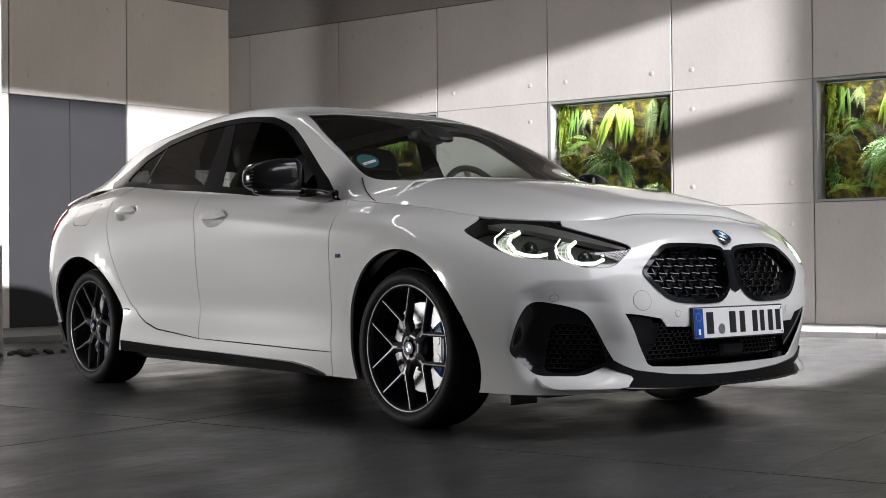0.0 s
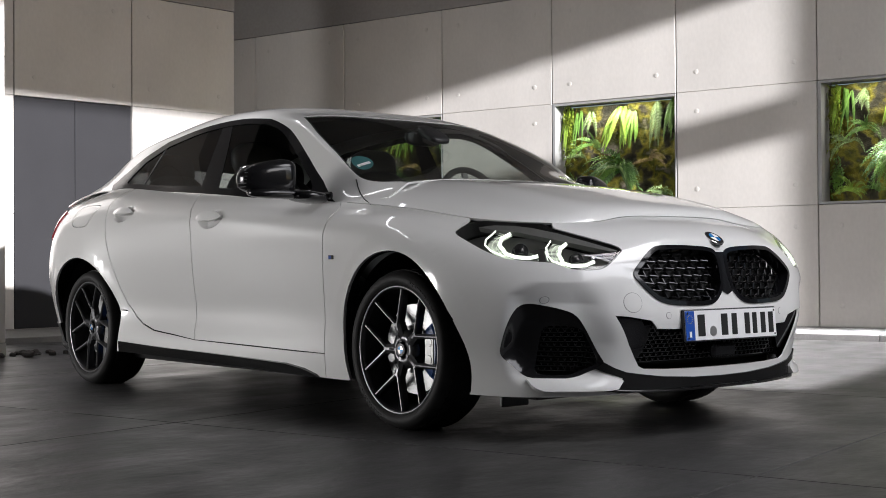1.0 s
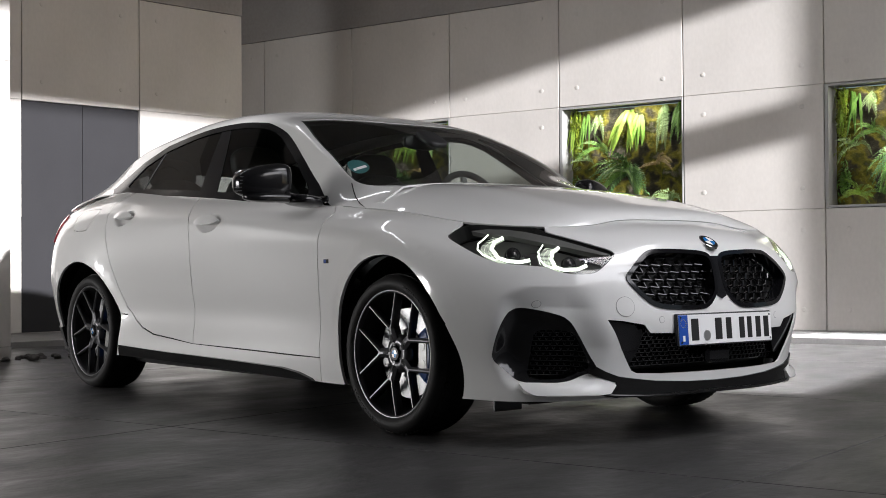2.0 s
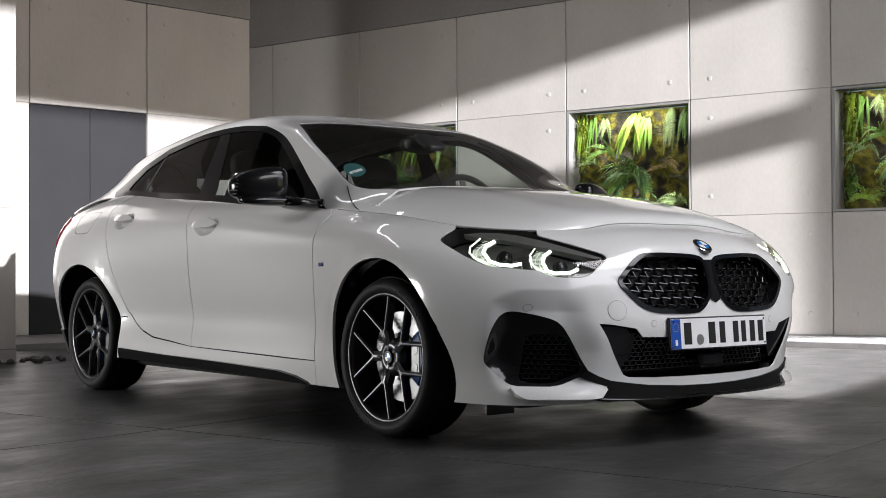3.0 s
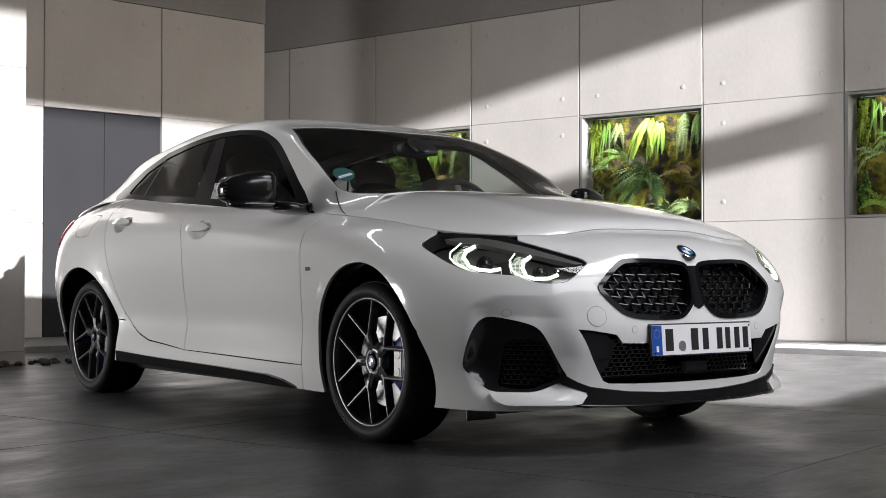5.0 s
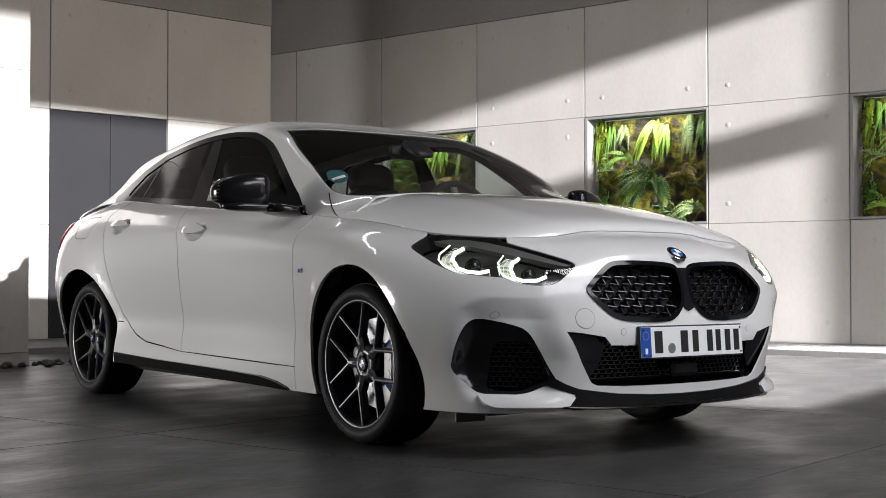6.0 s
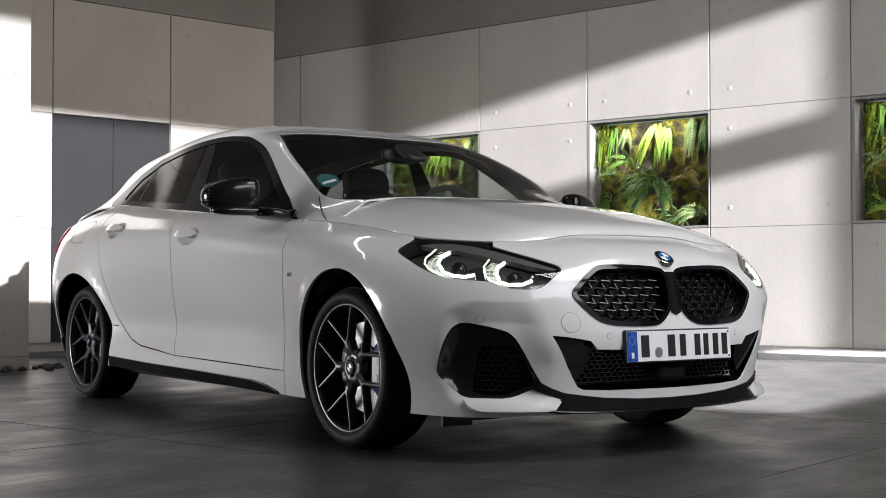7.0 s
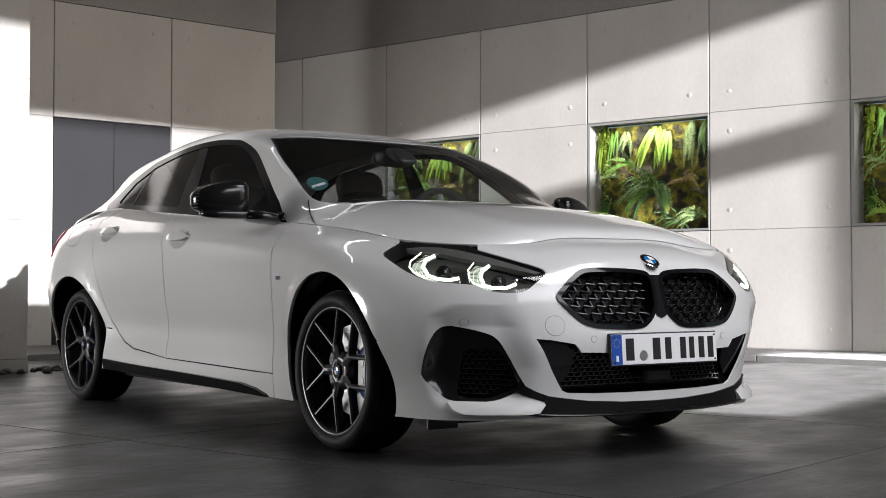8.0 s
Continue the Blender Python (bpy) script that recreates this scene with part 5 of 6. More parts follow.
def build_wheel(m, group):
    wheel = new("wheel")
    wheel.parent = car
    wheel.matrix_local = m
    wheel["label"] = "dark alloy wheel with five split spokes"
    # local y = 0 is the wheel's middle; the outer face looks along -y
    bm = bmesh.new()
    lathe(bm, [(0.236, -0.100), (0.2475, -0.1125), (0.262, -0.1165), (0.277, -0.112), (0.2885, -0.098), (0.2950, -0.080), (0.2975, -0.045), (0.2978, 0.0), (0.2975, 0.045), (0.2950, 0.080), (0.2885, 0.098), (0.266, 0.115), (0.236, 0.10)], 72)
    tyre = part("tyre", bm, RUBBER, wheel, "black low-profile tyre", smooth=True)
    bm = bmesh.new()
    for k in range(72):
        a = 2 * math.pi * k / 72
        for y, tw in ((-0.060, 20), (0.0, 0), (0.060, -20)):
            box(bm, (-0.0115, y - 0.020, 0.2940), (0.0115, y + 0.020, 0.2972 if y else 0.2981), Matrix.Rotation(a, 4, "Y") @ pose(0, 0, 0, 0, 0, tw))
    part("tread_block", bm, RUBBER, tyre)
    for a0 in (200, 20):
        bm = bmesh.new()
        for k in range(11):
            box(bm, (-0.004, -0.1172, 0.258), (0.004, -0.1120, 0.269), Matrix.Rotation(radians(a0 + k * 3.6), 4, "Y"))
        part("sidewall_bar", bm, RUBBER, tyre)
    bm = bmesh.new()
    lathe(bm, [(0.2255, -0.085), (0.228, -0.101), (0.2345, -0.1055), (0.2395, -0.103), (0.2405, -0.096), (0.236, -0.085)], 72)
    rim = part("rim_lip", bm, RIM, wheel, "dark polished rim lip", smooth=True)
    bm = bmesh.new()
    lathe(bm, [(0.2255, -0.085), (0.216, -0.06), (0.212, 0.0), (0.216, 0.09)], 72)
    part("barrel", bm, SATIN, wheel, smooth=True)
    for k in range(5):
        a = radians(36 + 72 * k)
        joint = (0.104 * math.cos(a), 0.104 * math.sin(a))
        bm = bmesh.new()
        spoke_bar(bm, (0.030 * math.cos(a), 0.030 * math.sin(a)), joint, 0.020, 0.017, -0.083, -0.088, 0.035)
        for da in (-22.0, 22.0):
            b = a + radians(da)
            spoke_bar(bm, (0.097 * math.cos(a + radians(da * 0.12)), 0.097 * math.sin(a + radians(da * 0.12))), (0.2265 * math.cos(b), 0.2265 * math.sin(b)), 0.0092, 0.0074, -0.088, -0.098, 0.032)
        bmesh.ops.recalc_face_normals(bm, faces=bm.faces)
        part("spoke", bm, RIM, wheel)
        bm = bmesh.new()
        box(bm, (0.045, -0.0840, -0.004), (0.075, -0.0865, 0.004), Matrix.Rotation(-a, 4, "Y"), 0.001)
        part("spoke_slot", bm, DARK, wheel)
        bm = bmesh.new()
        disc(bm, 0.0095, 0.006, Matrix.Rotation(-(a + radians(36)), 4, "Y") @ Matrix.Translation((0.056, -0.064, 0)) @ Matrix.Rotation(radians(90), 4, "X"), 8)
        part("wheel_bolt", bm, SILVER, wheel)
    bm = bmesh.new()
    lathe(bm, [(0.072, -0.055), (0.070, -0.070), (0.050, -0.080), (0.034, -0.084), (0.033, -0.080)], 40)
    part("hub", bm, RIM, wheel, smooth=True)
    bm = bmesh.new()
    disc(bm, 0.026, 0.004, Matrix.Translation((0, -0.086, 0)) @ Matrix.Rotation(radians(90), 4, "X"), 28)
    cap = part("centre_cap", bm, GLOSS, wheel)
    for q4 in range(4):
        bm = bmesh.new()
        c = bm.verts.new((0, -0.0912, 0))
        vs = [bm.verts.new((0.015 * math.cos(t), -0.0908, 0.015 * math.sin(t))) for t in np.linspace(q4 * math.pi / 2, (q4 + 1) * math.pi / 2, 7)]
        for u, v in zip(vs, vs[1:]):
            bm.faces.new((c, u, v))
        part("cap_field", bm, LOGOBLUE if q4 % 2 else SILVER, cap)
    bm = bmesh.new()
    lathe(bm, [(0.068, -0.02), (0.075, -0.030), (0.090, -0.032), (0.092, -0.022), (0.168, -0.022), (0.170, -0.018), (0.170, 0.004), (0.08, 0.004)], 64)
    part("brake_disc", bm, DISC, wheel, "steel brake disc", smooth=False)
    bm = bmesh.new()
    cal = []
    for y0, y1, r0, r1 in ((-0.066, 0.03, 0.105, 0.188),):
        n = 10
        for k in range(n + 1):
            a = radians(-36 + 72 * k / n)
            taper = 0.012 * (abs(k / n - 0.5) * 2) ** 3
            cal.append([bm.verts.new((r * math.cos(a), y, r * math.sin(a))) for r, y in ((r0 + taper, y0 + 0.014), (r0 + 0.02 + taper, y0 + taper), (r1 - 0.012 - taper, y0 + taper), (r1 - taper, y0 + 0.016), (r1 - taper, y1), (r0, y1))])
        for u, v in zip(cal, cal[1:]):
            for k in range(6):
                bm.faces.new((u[k], v[k], v[(k + 1) % 6], u[(k + 1) % 6]))
        bm.faces.new(cal[0])
        bm.faces.new(cal[-1][::-1])
    bmesh.ops.recalc_face_normals(bm, faces=bm.faces)
    cp = part("brake_caliper", bm, BLUE, wheel, "blue painted brake caliper")
    bm = bmesh.new()
    for z in (-0.032, 0.032):
        disc(bm, 0.017, 0.005, Matrix.Translation((0.142, -0.066, z)) @ Matrix.Rotation(radians(90), 4, "X"), 18)
    box(bm, (0.118, -0.069, -0.050), (0.166, -0.063, 0.050), None, 0.002)
    part("caliper_face", bm, BEZEL, cp)
    return wheel


w_fr = build_wheel(pose(2.668, -0.722, 0.319), "wheels")
w_rr = copy_thing(w_fr, pose(0.0, -0.708, 0.319, 0, 14, 0))
w_fl = copy_thing(w_fr, pose(2.668, 0.722, 0.319, 0, 0, 180))
w_rl = copy_thing(w_fr, pose(0.0, 0.708, 0.319, 0, 0, 180))


# ---- door mirrors ----
def superblob(m, a, b, c, n=2.6, seg=28, rings=18, warp=None):
    bm = bmesh.new()
    grid = []
    for i in range(rings + 1):
        th = -math.pi / 2 + math.pi * i / rings
        row = []
        for k in range(seg):
            ph = 2 * math.pi * k / seg
            f = lambda t: math.copysign(abs(t) ** (2 / n), t)
            v = Vector((a * f(math.cos(th)) * f(math.cos(ph)), b * f(math.cos(th)) * f(math.sin(ph)), c * f(math.sin(th))))
            row.append(bm.verts.new(m @ (warp(v) if warp else v)))
        grid.append(row)
    for u, v in zip(grid, grid[1:]):
        for k in range(seg):
            bm.faces.new((u[k], u[(k + 1) % seg], v[(k + 1) % seg], v[k]))
    bmesh.ops.remove_doubles(bm, verts=bm.verts, dist=1e-5)
    return bm


for mir in (False, True):
    cap_w = lambda v: Vector((v.x * (1 - 0.9 * max(0, -v.y - 0.02)) + 0.02 * v.y / 0.1, v.y, v.z * (1 - 0.16 * (-v.y / 0.1) * (1 if v.y < 0 else 0.4)) - (0.012 if v.z > 0 else 0) * (-v.y / 0.1)))
    shells = superblob(pose(1.965, -0.950, 0.990, 0, 0, -4), 0.066, 0.112, 0.070, 3.4, warp=cap_w)
    foot = superblob(pose(1.985, -0.905, 0.928, 0, 4, -6), 0.058, 0.135, 0.022, 2.8)
    stalk = superblob(pose(2.03, -0.792, 0.915, -6, 0, 0), 0.085, 0.075, 0.024, 2.8)
    sail = block((1.93, -0.742, 0.905), (2.12, -0.722, 0.935), None, 0.008)
    glassy = superblob(pose(1.908, -0.950, 0.992, 0, 0, -4), 0.008, 0.098, 0.055, 3.2)
    lines = bmesh.new()
    for k in range(5):
        box(lines, (1.925, -1.062 + 0.002 * k, 0.950 + 0.014 * k), (1.985, -1.055 + 0.002 * k, 0.953 + 0.014 * k), None, 0.001)
    if mir:
        for b_ in (shells, foot, stalk, sail, glassy, lines):
            mirror_bm(b_)
    dm = part("door_mirror", shells, GLOSS, car, "gloss black door mirror", smooth=True)
    part("mirror_foot", foot, GLOSS, dm, smooth=True)
    part("mirror_stalk", stalk, GLOSS, dm, smooth=True)
    part("mirror_sail", sail, GLOSS, dm)
    part("mirror_glass", glassy, CHROME, dm, smooth=True)
    part("mirror_rib", lines, SATIN, dm)

# ---- interior ----
part("cabin_floor", block((-0.3, -0.66, 0.24), (2.3, 0.66, 0.30)), LEATHER, car)
bm = superblob(pose(2.12, 0, 0.86, 0, 8, 0), 0.28, 0.68, 0.115, 3.5)
part("dashboard", bm, LEATHER, car, "black dashboard", smooth=True)
part("instrument_hood", superblob(pose(1.98, 0.36, 0.955), 0.13, 0.19, 0.045, 2.6), LEATHER, car, smooth=True)
mesh_part("headliner", skin(upper, np.array([(x, 0.33) for x in np.linspace(-0.3, 1.62, 20)] + [(x, 2 * SS - 0.33) for x in np.linspace(1.62, -0.3, 20)]), step=0.08, off=0.028, flange=0), LINER, car, "grey headliner")
for mir in (False, True):
    mesh_part("pillar_lining", skin(upper, np.array(edge_r[:-1] + [(1.60, edge_r[-1][1] - 0.01), (1.56, edge_r[-1][1] - 0.05), (1.75, up([(1.75, 1.17)])[0][1]), (2.0, up([(2.0, 1.01)])[0][1]), (2.2, 0.03)]), step=0.05, off=0.02, flange=0, mirror=mir), LEATHER, car, "black pillar lining")


def seat(x, y):
    st = new("front_seat")
    st.parent = car
    st.location = (x, y, 0)
    st["label"] = "black leather seat"
    part("seat_cushion", superblob(pose(0.20, 0, 0.50, 0, -6, 0), 0.27, 0.25, 0.10, 3), LEATHER, st, smooth=True)
    part("backrest", superblob(pose(-0.12, 0, 0.80, 0, -18, 0), 0.09, 0.25, 0.34, 3.2, warp=lambda v: Vector((v.x, v.y * (1 - 0.25 * max(0, v.z / 0.34)), v.z))), LEATHER, st, smooth=True)
    part("headrest", superblob(pose(-0.24, 0, 1.155, 0, -12, 0), 0.055, 0.135, 0.085, 3), LEATHER, st, smooth=True)


for x, y in ((1.18, -0.36), (1.18, 0.36), (0.30, -0.36), (0.30, 0.36)):
    seat(x, y)
part("parcel_shelf", block((-0.55, -0.58, 0.93), (0.05, 0.58, 0.97), None, 0.01), LEATHER, car)
SW = pose(1.735, 0.37, 0.925, 0, 66, 0)
bm = bmesh.new()
lathe_rows = [(0.185 + 0.016 * math.cos(t), 0.016 * math.sin(t)) for t in np.linspace(0, 2 * math.pi, 11)]
seg = 40
rings = [[bm.verts.new(SW @ Vector((r * math.cos(2 * math.pi * k / seg), r * math.sin(2 * math.pi * k / seg), y))) for k in range(seg)] for r, y in lathe_rows]
for a, b in zip(rings, rings[1:]):
    for k in range(seg):
        bm.faces.new((a[k], b[k], b[(k + 1) % seg], a[(k + 1) % seg]))
sw = part("steering_wheel", bm, LEATHER, car, "black leather steering wheel", smooth=True)
part("wheel_boss", superblob(SW @ pose(0, 0, -0.01), 0.075, 0.09, 0.03, 2.6), LEATHER, sw, smooth=True)
bm = bmesh.new()
for a in (0, 180, 90):
    box(bm, (0.05, -0.018, -0.015), (0.18, 0.018, 0.0), SW @ pose(0, 0, 0, 0, 0, a + 90), 0.004)
part("wheel_arm", bm, SILVER, sw)
part("rear_view_mirror", superblob(pose(1.80, 0.0, 1.215, 0, -8, 8), 0.022, 0.115, 0.034, 3), SATIN, car, "black rear-view mirror", smooth=True)
part("sensor_housing", superblob(pose(1.88, 0.0, 1.225, 0, 28, 0), 0.08, 0.06, 0.02, 3), SATIN, car, smooth=True)
# round sticker inside the windscreen
x_s = 2.118
uvs = np.array([(x_s + 0.048 * math.cos(a), s_of_y(x_s, -0.582) * SS + 0.034 * math.sin(a)) for a in np.linspace(0, 2 * math.pi, 29)[:-1]])
stk = mesh_part("windscreen_sticker", skin(upper, uvs, step=0.02, off=0.0035, flange=0), STICKER, car, "round green sticker")
c_s = uvs.mean(0)
mesh_part("sticker_bar", skin(upper, np.array([c_s + (0.012 + a, b) for a, b in ((-0.008, -0.024), (0.008, -0.024), (0.008, 0.024), (-0.008, 0.024))]), step=0.02, off=0.002, flange=0), WHITE, car)

# ---- planted niches ----
def ramp_material(name, stops, scale, rough=0.8, bump=0.6):
    m = bpy.data.materials.new(name)
    m.use_nodes = True
    nt = m.node_tree
    b = nt.nodes["Principled BSDF"]
    b.inputs["Roughness"].default_value = rough
    tc, n1, n2, r, bp = (nt.nodes.new(k) for k in ("ShaderNodeTexCoord", "ShaderNodeTexNoise", "ShaderNodeTexNoise", "ShaderNodeValToRGB", "ShaderNodeBump"))
    n1.inputs["Scale"].default_value, n1.inputs["Detail"].default_value = scale, 6
    n2.inputs["Scale"].default_value, n2.inputs["Detail"].default_value = scale * 9, 5
    nt.links.new(tc.outputs["Object"], n1.inputs["Vector"])
    nt.links.new(tc.outputs["Object"], n2.inputs["Vector"])
    nt.links.new(n1.outputs["Fac"], r.inputs["Fac"])
    els = r.color_ramp.elements
    for k, (pos, col) in enumerate(stops):
        e = els[k] if k < 2 else els.new(pos)
        e.position, e.color = pos, (*col, 1)
    nt.links.new(r.outputs[0], b.inputs["Base Color"])
    bp.inputs["Strength"].default_value, bp.inputs["Distance"].default_value = bump, 0.02
    nt.links.new(n2.outputs["Fac"], bp.inputs["Height"])
    nt.links.new(bp.outputs[0], b.inputs["Normal"])
    return m


MOSSWALL = ramp_material("moss_and_bark", [(0.30, (0.012, 0.013, 0.006)), (0.43, (0.07, 0.06, 0.035)), (0.52, (0.26, 0.23, 0.02)), (0.60, (0.08, 0.085, 0.012)), (0.70, (0.22, 0.19, 0.15))], 5.0)


def leaf_material(name, color):
    m = material(name, color, 0.45, var=0.35, scale=9, fine=0.2, fine_scale=60)
    b = m.node_tree.nodes["Principled BSDF"]
    b.inputs["Transmission Weight"].default_value = 0.0
    b.inputs["Subsurface Weight"].default_value = 0.0
    return m


LEAF = {"lime": leaf_material("leaf_lime", (0.30, 0.46, 0.06)), "bright": leaf_material("leaf_bright", (0.20, 0.36, 0.05)), "mid": leaf_material("leaf_mid", (0.17, 0.33, 0.06)),
        "dark": leaf_material("leaf_dark", (0.10, 0.20, 0.06)), "moss": leaf_material("leaf_yellow_moss", (0.24, 0.31, 0.03)), "tan": leaf_material("leaf_tan", (0.32, 0.22, 0.08)),
        "pale": leaf_material("leaf_pale", (0.28, 0.40, 0.15))}
rng = random.Random(7)


def frond(bm, root, base, way, length, width, droop, pairs=16, fold=0.35):
    """A fern frond: an arching midrib with tapering leaflets on both sides, grown from the plant's root."""
    p, d = Vector(base), Vector(way).normalized()
    step, prev = length / pairs, None
    for k in range(pairs + 1):
        t = k / pairs
        s = d.cross(Vector((0, -1, 0.25)))
        s = s.normalized() if s.length > 0.05 else Vector((1, 0, 0))
        up_ = s.cross(d).normalized()
        r = 0.0018 * (1 - t) + 0.0006
        row = bm.verts.new(p - s * r), bm.verts.new(p + s * r)
        bm.faces.new((prev[0], prev[1], row[1], row[0]) if prev else (root, row[1], row[0]))
        half = width * math.sin(math.pi * min(1, 0.12 + 0.88 * t) ** 0.8) * (1 - 0.25 * t) + 0.001
        for sg, rib in ((-1, row[0]), (1, row[1])):
            tip = p + s * sg * half + d * step * 0.9 - up_ * half * fold * rng.uniform(0.4, 1.3)
            mid = p + (tip - p) * 0.5 + up_ * half * 0.08
            bm.faces.new((rib, bm.verts.new(mid + d * step * 0.48), bm.verts.new(tip), bm.verts.new(mid - d * step * 0.42)))
        prev = row
        d = (d + Vector((0, 0, -droop * step * 4))).normalized()
        p = p + d * step


def strap(bm, root, base, way, length, width, droop, steps=9):
    """A long blade with a notched edge, folded along its midrib."""
    p, d = Vector(base), Vector(way).normalized()
    step, prev = length / steps, None
    for k in range(steps + 1):
        t = k / steps
        s = d.cross(Vector((0, -1, 0.25)))
        s = s.normalized() if s.length > 0.05 else Vector((1, 0, 0))
        up_ = s.cross(d).normalized()
        half = width * (math.sin(math.pi * min(1, 0.10 + 0.90 * t)) ** 0.55) * (1 - 0.35 * t) + 0.0008
        half *= 1.0 if k % 2 else 0.86
        row = [bm.verts.new(p - s * half - up_ * half * 0.35), bm.verts.new(p), bm.verts.new(p + s * half - up_ * half * 0.35)]
        bm.faces.new((prev[0], prev[1], row[1], row[0]) if prev else (root, row[1], row[0]))
        if prev:
            bm.faces.new((prev[1], prev[2], row[2], row[1]))
        prev = row
        p = p + d * step
        d = (d + Vector((0, 0, -droop * step * 4))).normalized()


def blades(m, mat, n, length, width, spread, droop, label, hang=False):
    """A tuft of strap leaves."""
    bm = bmesh.new()
    root = bm.verts.new(m @ Vector((0, 0.02, 0)))
    for k in range(n):
        a = -spread + 2 * spread * (k + rng.uniform(0.1, 0.9)) / n
        if hang:
            way = Vector((math.sin(a) * 0.6, -0.22 - 0.25 * rng.random(), -0.6 - 0.4 * rng.random()))
        else:
            way = Vector((math.sin(a), -0.5 - 0.3 * rng.random(), math.cos(a) * rng.uniform(0.35, 1.0)))
        strap(bm, root, m @ Vector((rng.uniform(-0.04, 0.04), rng.uniform(-0.02, 0.02), rng.uniform(-0.02, 0.02))), m.to_3x3() @ way, length * rng.uniform(0.6, 1.1), width * rng.uniform(0.75, 1.2), droop * rng.uniform(0.7, 1.2))
    return tagged(part("fern", bm, LEAF[mat]), label, "fern", "ferns in the niches")


def fern(m, mat, n, length, width, spread, droop, label, hang=False, pairs=16):
    bm = bmesh.new()
    root = bm.verts.new(m @ Vector((0, 0.02, 0)))
    for k in range(n):
        a = rng.uniform(-spread, spread)
        if hang:
            way = Vector((math.sin(a) * 0.7, -0.3 - 0.3 * rng.random(), -0.5 - 0.5 * rng.random()))
        else:
            way = Vector((math.sin(a), -0.45 - 0.25 * rng.random(), math.cos(a) * rng.uniform(0.5, 1.0)))
        frond(bm, root, m @ Vector((rng.uniform(-0.02, 0.02), rng.uniform(-0.02, 0.02), rng.uniform(-0.02, 0.02))), m.to_3x3() @ way, length * rng.uniform(0.65, 1.1), width * rng.uniform(0.8, 1.15), droop * rng.uniform(0.7, 1.2), pairs)
    ob = part("fern", bm, LEAF[mat])
    return tagged(ob, label, "fern", "ferns in the niches")


def moss_pad(m, sx, sz, mat, n, label):
    bm = bmesh.new()
    for k in range(n):
        x, z = rng.gauss(0, 0.4) * sx, rng.gauss(0, 0.45) * sz
        p = m @ Vector((max(-sx, min(sx, x)), -0.01 - 0.03 * rng.random(), max(-sz, min(sz, z))))
        d = m.to_3x3() @ Vector((rng.uniform(-0.7, 0.7), -rng.uniform(0.3, 1), rng.uniform(-1.2, 0.2)))
        s = d.cross(Vector((0, 0, 1))).normalized() * rng.uniform(0.004, 0.010)
        L = d.normalized() * rng.uniform(0.02, 0.05)
        v = [bm.verts.new(q) for q in (p - s, p + s, p + L + s * 0.4, p + L * 1.15 - s * 0.3)]
        bm.faces.new(v)
    ob = part("moss_cushion", bm, LEAF[mat])
    return tagged(ob, label, "moss", "ferns in the niches", "stuff")


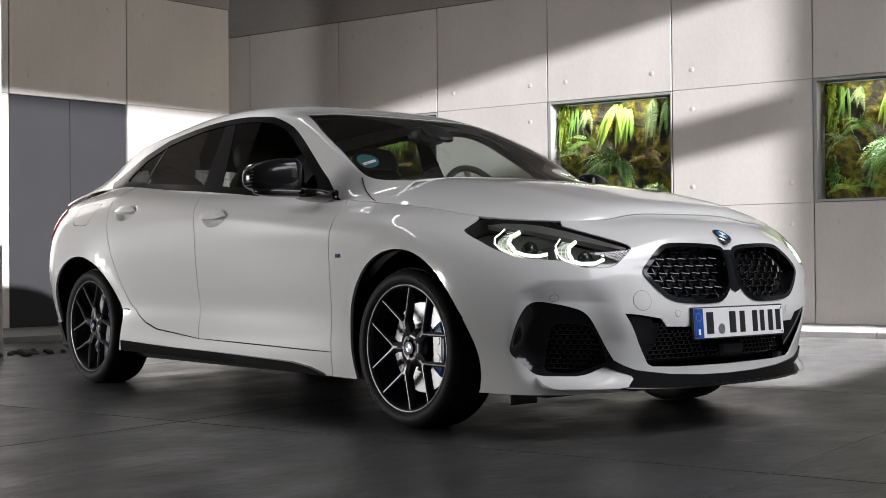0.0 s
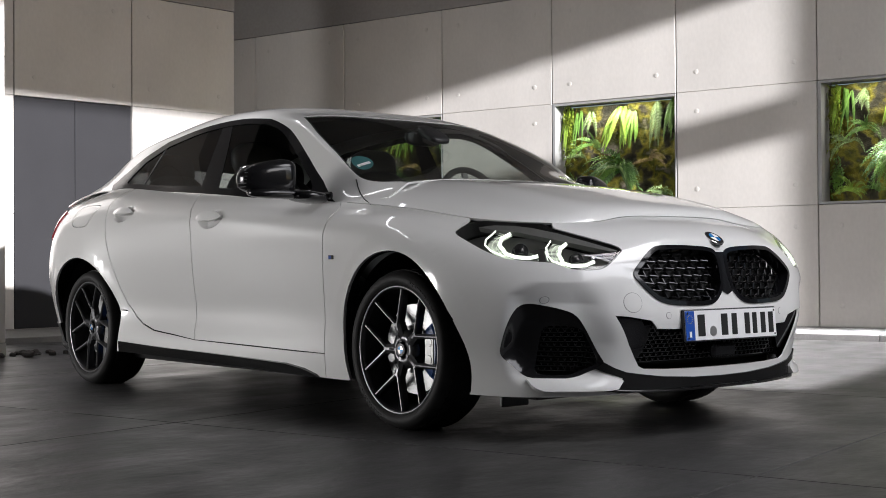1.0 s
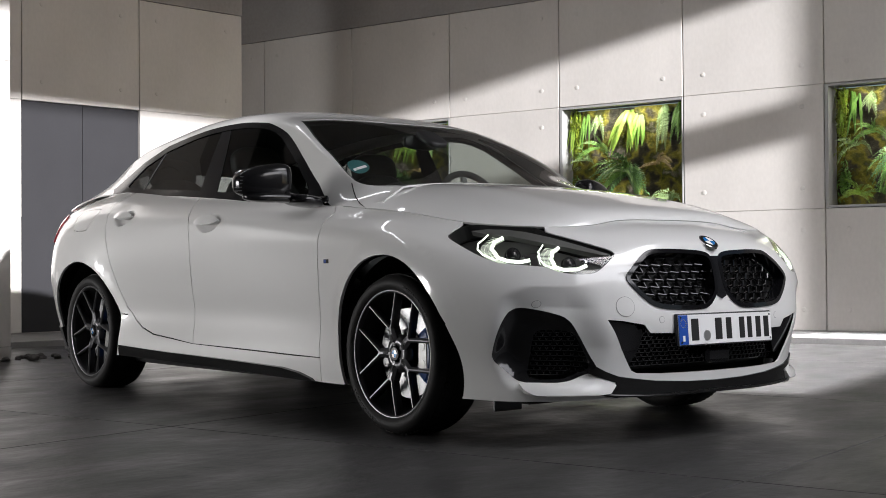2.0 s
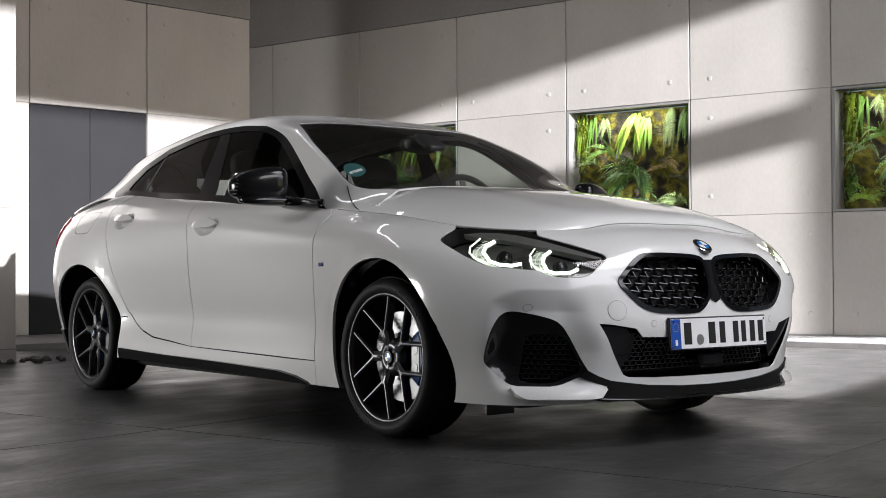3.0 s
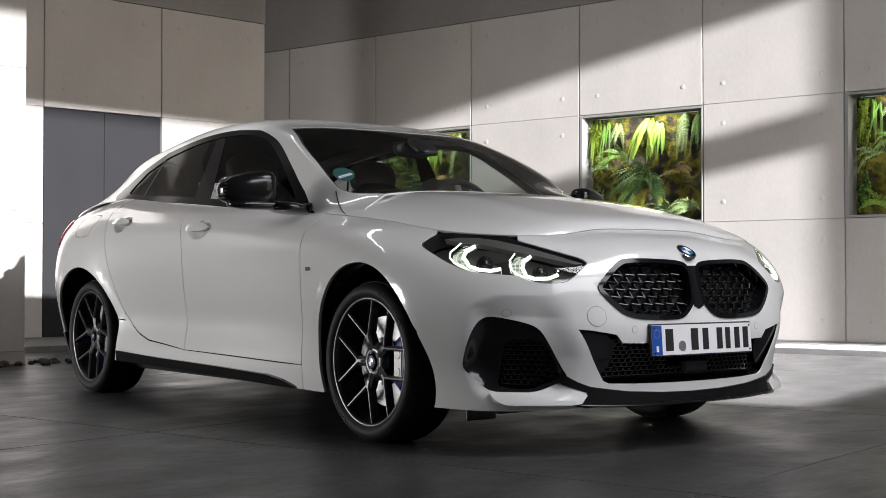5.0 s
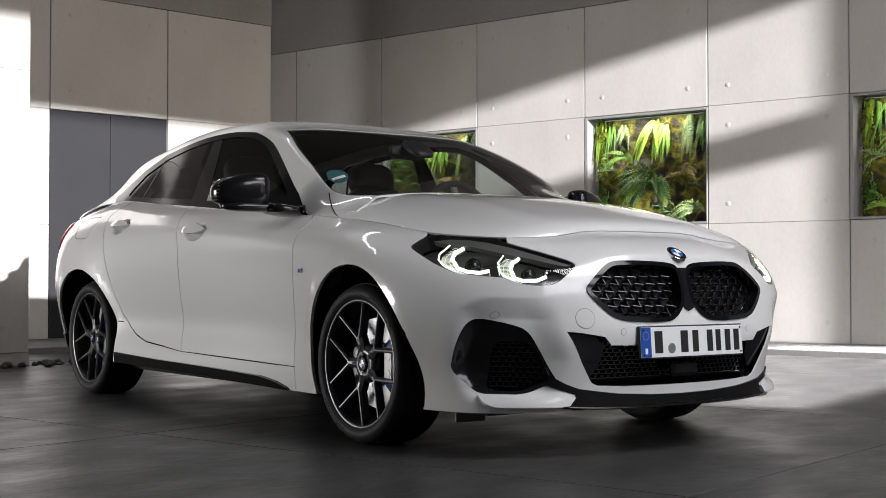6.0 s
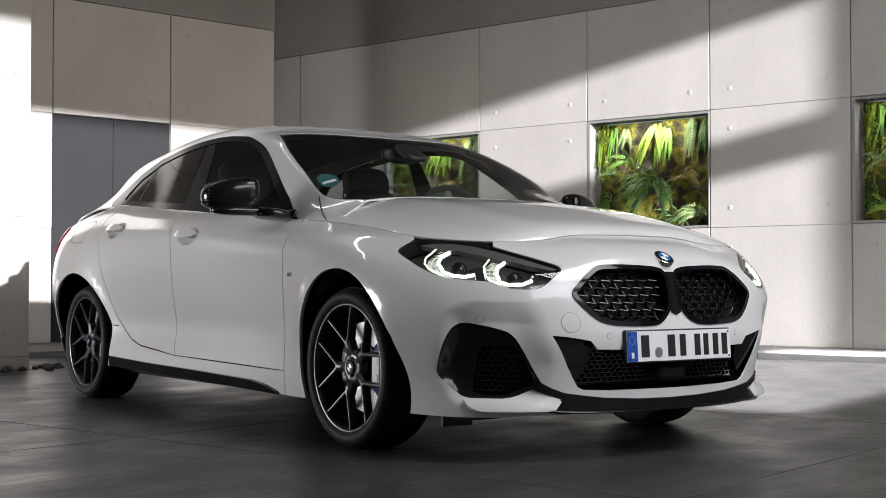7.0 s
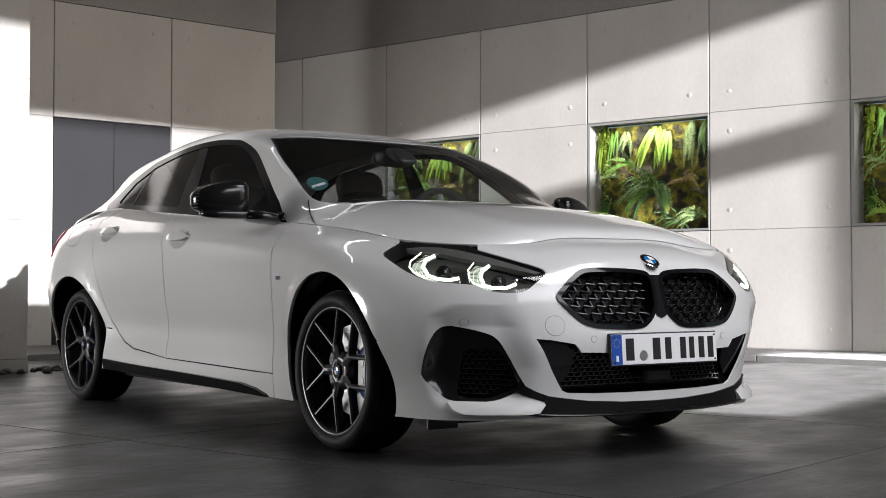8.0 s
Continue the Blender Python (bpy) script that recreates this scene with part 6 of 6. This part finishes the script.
NW = 1.2535
Z0, Z1 = COURSES[1], COURSES[2]
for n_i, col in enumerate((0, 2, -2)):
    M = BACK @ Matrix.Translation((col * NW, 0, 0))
    win = empty("window_%d" % (n_i + 1), "white-framed wall niche planted with ferns and moss", "niche", kind="structure", m=M)
    part("niche_frame", block((0.004, -0.004, Z0 + 0.004), (0.034, 0.20, Z1 - 0.004), None, 0.002), STEEL, win)
    part("niche_frame", block((NW - 0.016, -0.004, Z0 + 0.004), (NW - 0.004, 0.20, Z1 - 0.004), None, 0.002), STEEL, win)
    part("niche_frame", block((0.034, -0.004, Z1 - 0.026), (NW - 0.016, 0.014, Z1 - 0.004), None, 0.002), STEEL, win)
    part("niche_head", block((0.034, 0.014, Z1 - 0.012), (NW - 0.016, 0.20, Z1 - 0.004)), STEEL, win)
    part("niche_sill", block((0.034, -0.004, Z0 + 0.004), (NW - 0.016, 0.20, Z0 + 0.024), None, 0.002), STEEL, win)
    bm = bmesh.new()
    nx, nz = 46, 38
    g = [[bm.verts.new((0.03 + (NW - 0.04) * i / nx, 0.185 - 0.07 * max(0, noise.noise(Vector((i * 0.17 + col * 9, j * 0.15, 3)))) - 0.03 * noise.noise(Vector((i * 0.6, j * 0.55 + col, 8))), Z0 + 0.02 + (Z1 - Z0 - 0.05) * j / nz)) for j in range(nz + 1)] for i in range(nx + 1)]
    for i in range(nx):
        for j in range(nz):
            bm.faces.new((g[i][j], g[i + 1][j], g[i + 1][j + 1], g[i][j + 1]))
    part("moss_wall", bm, MOSSWALL, win, "mossy bark back wall", smooth=True)
    # unseen lamp added under the niche head to light the plants
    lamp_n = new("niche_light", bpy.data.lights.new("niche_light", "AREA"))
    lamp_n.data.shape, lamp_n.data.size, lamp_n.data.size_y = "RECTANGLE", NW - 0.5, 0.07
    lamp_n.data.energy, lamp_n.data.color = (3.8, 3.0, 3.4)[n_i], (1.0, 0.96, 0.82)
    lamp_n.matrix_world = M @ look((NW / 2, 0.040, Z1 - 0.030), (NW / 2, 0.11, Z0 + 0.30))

    def spot(x, z, y=0.13):
        return M @ Matrix.Translation((x * NW, y, Z0 + z * (Z1 - Z0)))
    moss_pad(spot(0.09, 0.72), 0.06, 0.28, "moss", 700, "yellow-green moss hanging down the niche wall")
    moss_pad(spot(0.10, 0.22), 0.06, 0.16, "mid", 300, "green moss on the niche wall")
    moss_pad(spot(0.95, 0.80), 0.04, 0.18, "bright", 260, "bright moss in the niche")
    blades(spot(0.08, 0.95, 0.15), "lime", 9, 0.44, 0.020, 0.3, 1.2, "lime green trailing leaves down the niche side", True)
    blades(spot(0.17, 0.92, 0.15), "mid", 7, 0.36, 0.016, 0.5, 1.1, "mid-green strap leaves hanging from the niche head", True)
    fern(spot(0.26, 0.92, 0.15), "pale", 5, 0.26, 0.030, 0.9, 0.8, "pale green fern hanging from the niche head", True)
    blades(spot(0.50, 0.93, 0.15), "lime", 9, 0.40, 0.034, 1.2, 0.7, "bright broad-leaved fern hanging in the niche", True)
    blades(spot(0.58, 0.90, 0.14), "bright", 6, 0.36, 0.030, 0.8, 0.9, "bright green broad leaves hanging in the niche", True)
    fern(spot(0.80, 0.95, 0.15), "pale", 6, 0.46, 0.050, 0.4, 1.0, "feathery pale fern hanging in the niche", True, 26)
    fern(spot(0.93, 0.97), "mid", 8, 0.36, 0.032, 0.5, 1.0, "mid-green fern hanging in the niche corner", True)
    fern(spot(0.28, 0.62), "mid", 9, 0.26, 0.022, 1.5, 1.7, "green fern on the niche wall")
    fern(spot(0.18, 0.52), "pale", 5, 0.26, 0.024, 1.2, 2.0, "pale fern on the niche wall")
    fern(spot(0.53, 0.38, 0.08), "dark", 32, 0.42, 0.036, 2.1, 1.3, "dark bushy fern in the middle of the niche", pairs=14)
    fern(spot(0.53, 0.40, 0.06), "mid", 24, 0.38, 0.032, 2.1, 1.4, "green bushy fern in the middle of the niche", pairs=14)
    blades(spot(0.53, 0.40, 0.05), "pale", 12, 0.30, 0.013, 1.9, 1.8, "pale-tipped fern in the middle of the niche")
    fern(spot(0.76, 0.46, 0.10), "tan", 4, 0.32, 0.022, 1.3, 1.4, "dry tan fern in the niche")
    fern(spot(0.88, 0.14, 0.08), "pale", 9, 0.26, 0.028, 1.3, 1.7, "pale fern at the niche sill")
    blades(spot(0.70, 0.10, 0.08), "dark", 14, 0.22, 0.010, 1.6, 1.9, "dark green leaves at the niche sill")
    fern(spot(0.20, 0.12, 0.08), "lime", 12, 0.20, 0.020, 1.5, 1.9, "yellow-green fern at the niche sill")
    fern(spot(0.36, 0.10, 0.09), "mid", 8, 0.20, 0.020, 1.4, 1.9, "green fern at the niche sill")

# ---- loose stones at the pier's foot ----
rng = random.Random(11)
PM = PIER


def stone(p, r):
    bm = bmesh.new()
    bmesh.ops.create_icosphere(bm, subdivisions=2, radius=1)
    sc = Vector((rng.uniform(0.7, 1.2), rng.uniform(0.7, 1.2), rng.uniform(0.5, 0.8))) * r
    o = Vector((rng.uniform(0, 50), 0, 0))
    for v in bm.verts:
        k = 1 + 0.35 * noise.noise(v.co * 1.4 + o) + 0.15 * noise.noise(v.co * 3.5 + o)
        v.co = Vector((v.co.x * sc.x, v.co.y * sc.y, max(v.co.z, -0.55) * sc.z)) * k
    low = min(v.co.z for v in bm.verts)
    m = Matrix.Translation(p) @ Matrix.Rotation(rng.uniform(0, 6), 4, "Z")
    bmesh.ops.translate(bm, vec=(0, 0, -low), verts=bm.verts)
    bmesh.ops.transform(bm, matrix=m, verts=bm.verts)
    return tagged(part("stone", bm, STONE), "dark rough stone lying on the floor", "stone", "stones at the pier")


for k in range(46):
    x, y = rng.uniform(-1.5, 0.42), -rng.uniform(0.03, 0.30)
    if x > 0.05:
        y = -rng.uniform(-0.05, 0.22)
    wp = PM @ Vector((x, y, 0.0))
    stone((wp.x, wp.y, FLOOR - 0.001), rng.uniform(0.022, 0.062) * (1.0 if x < 0.1 else 0.6))
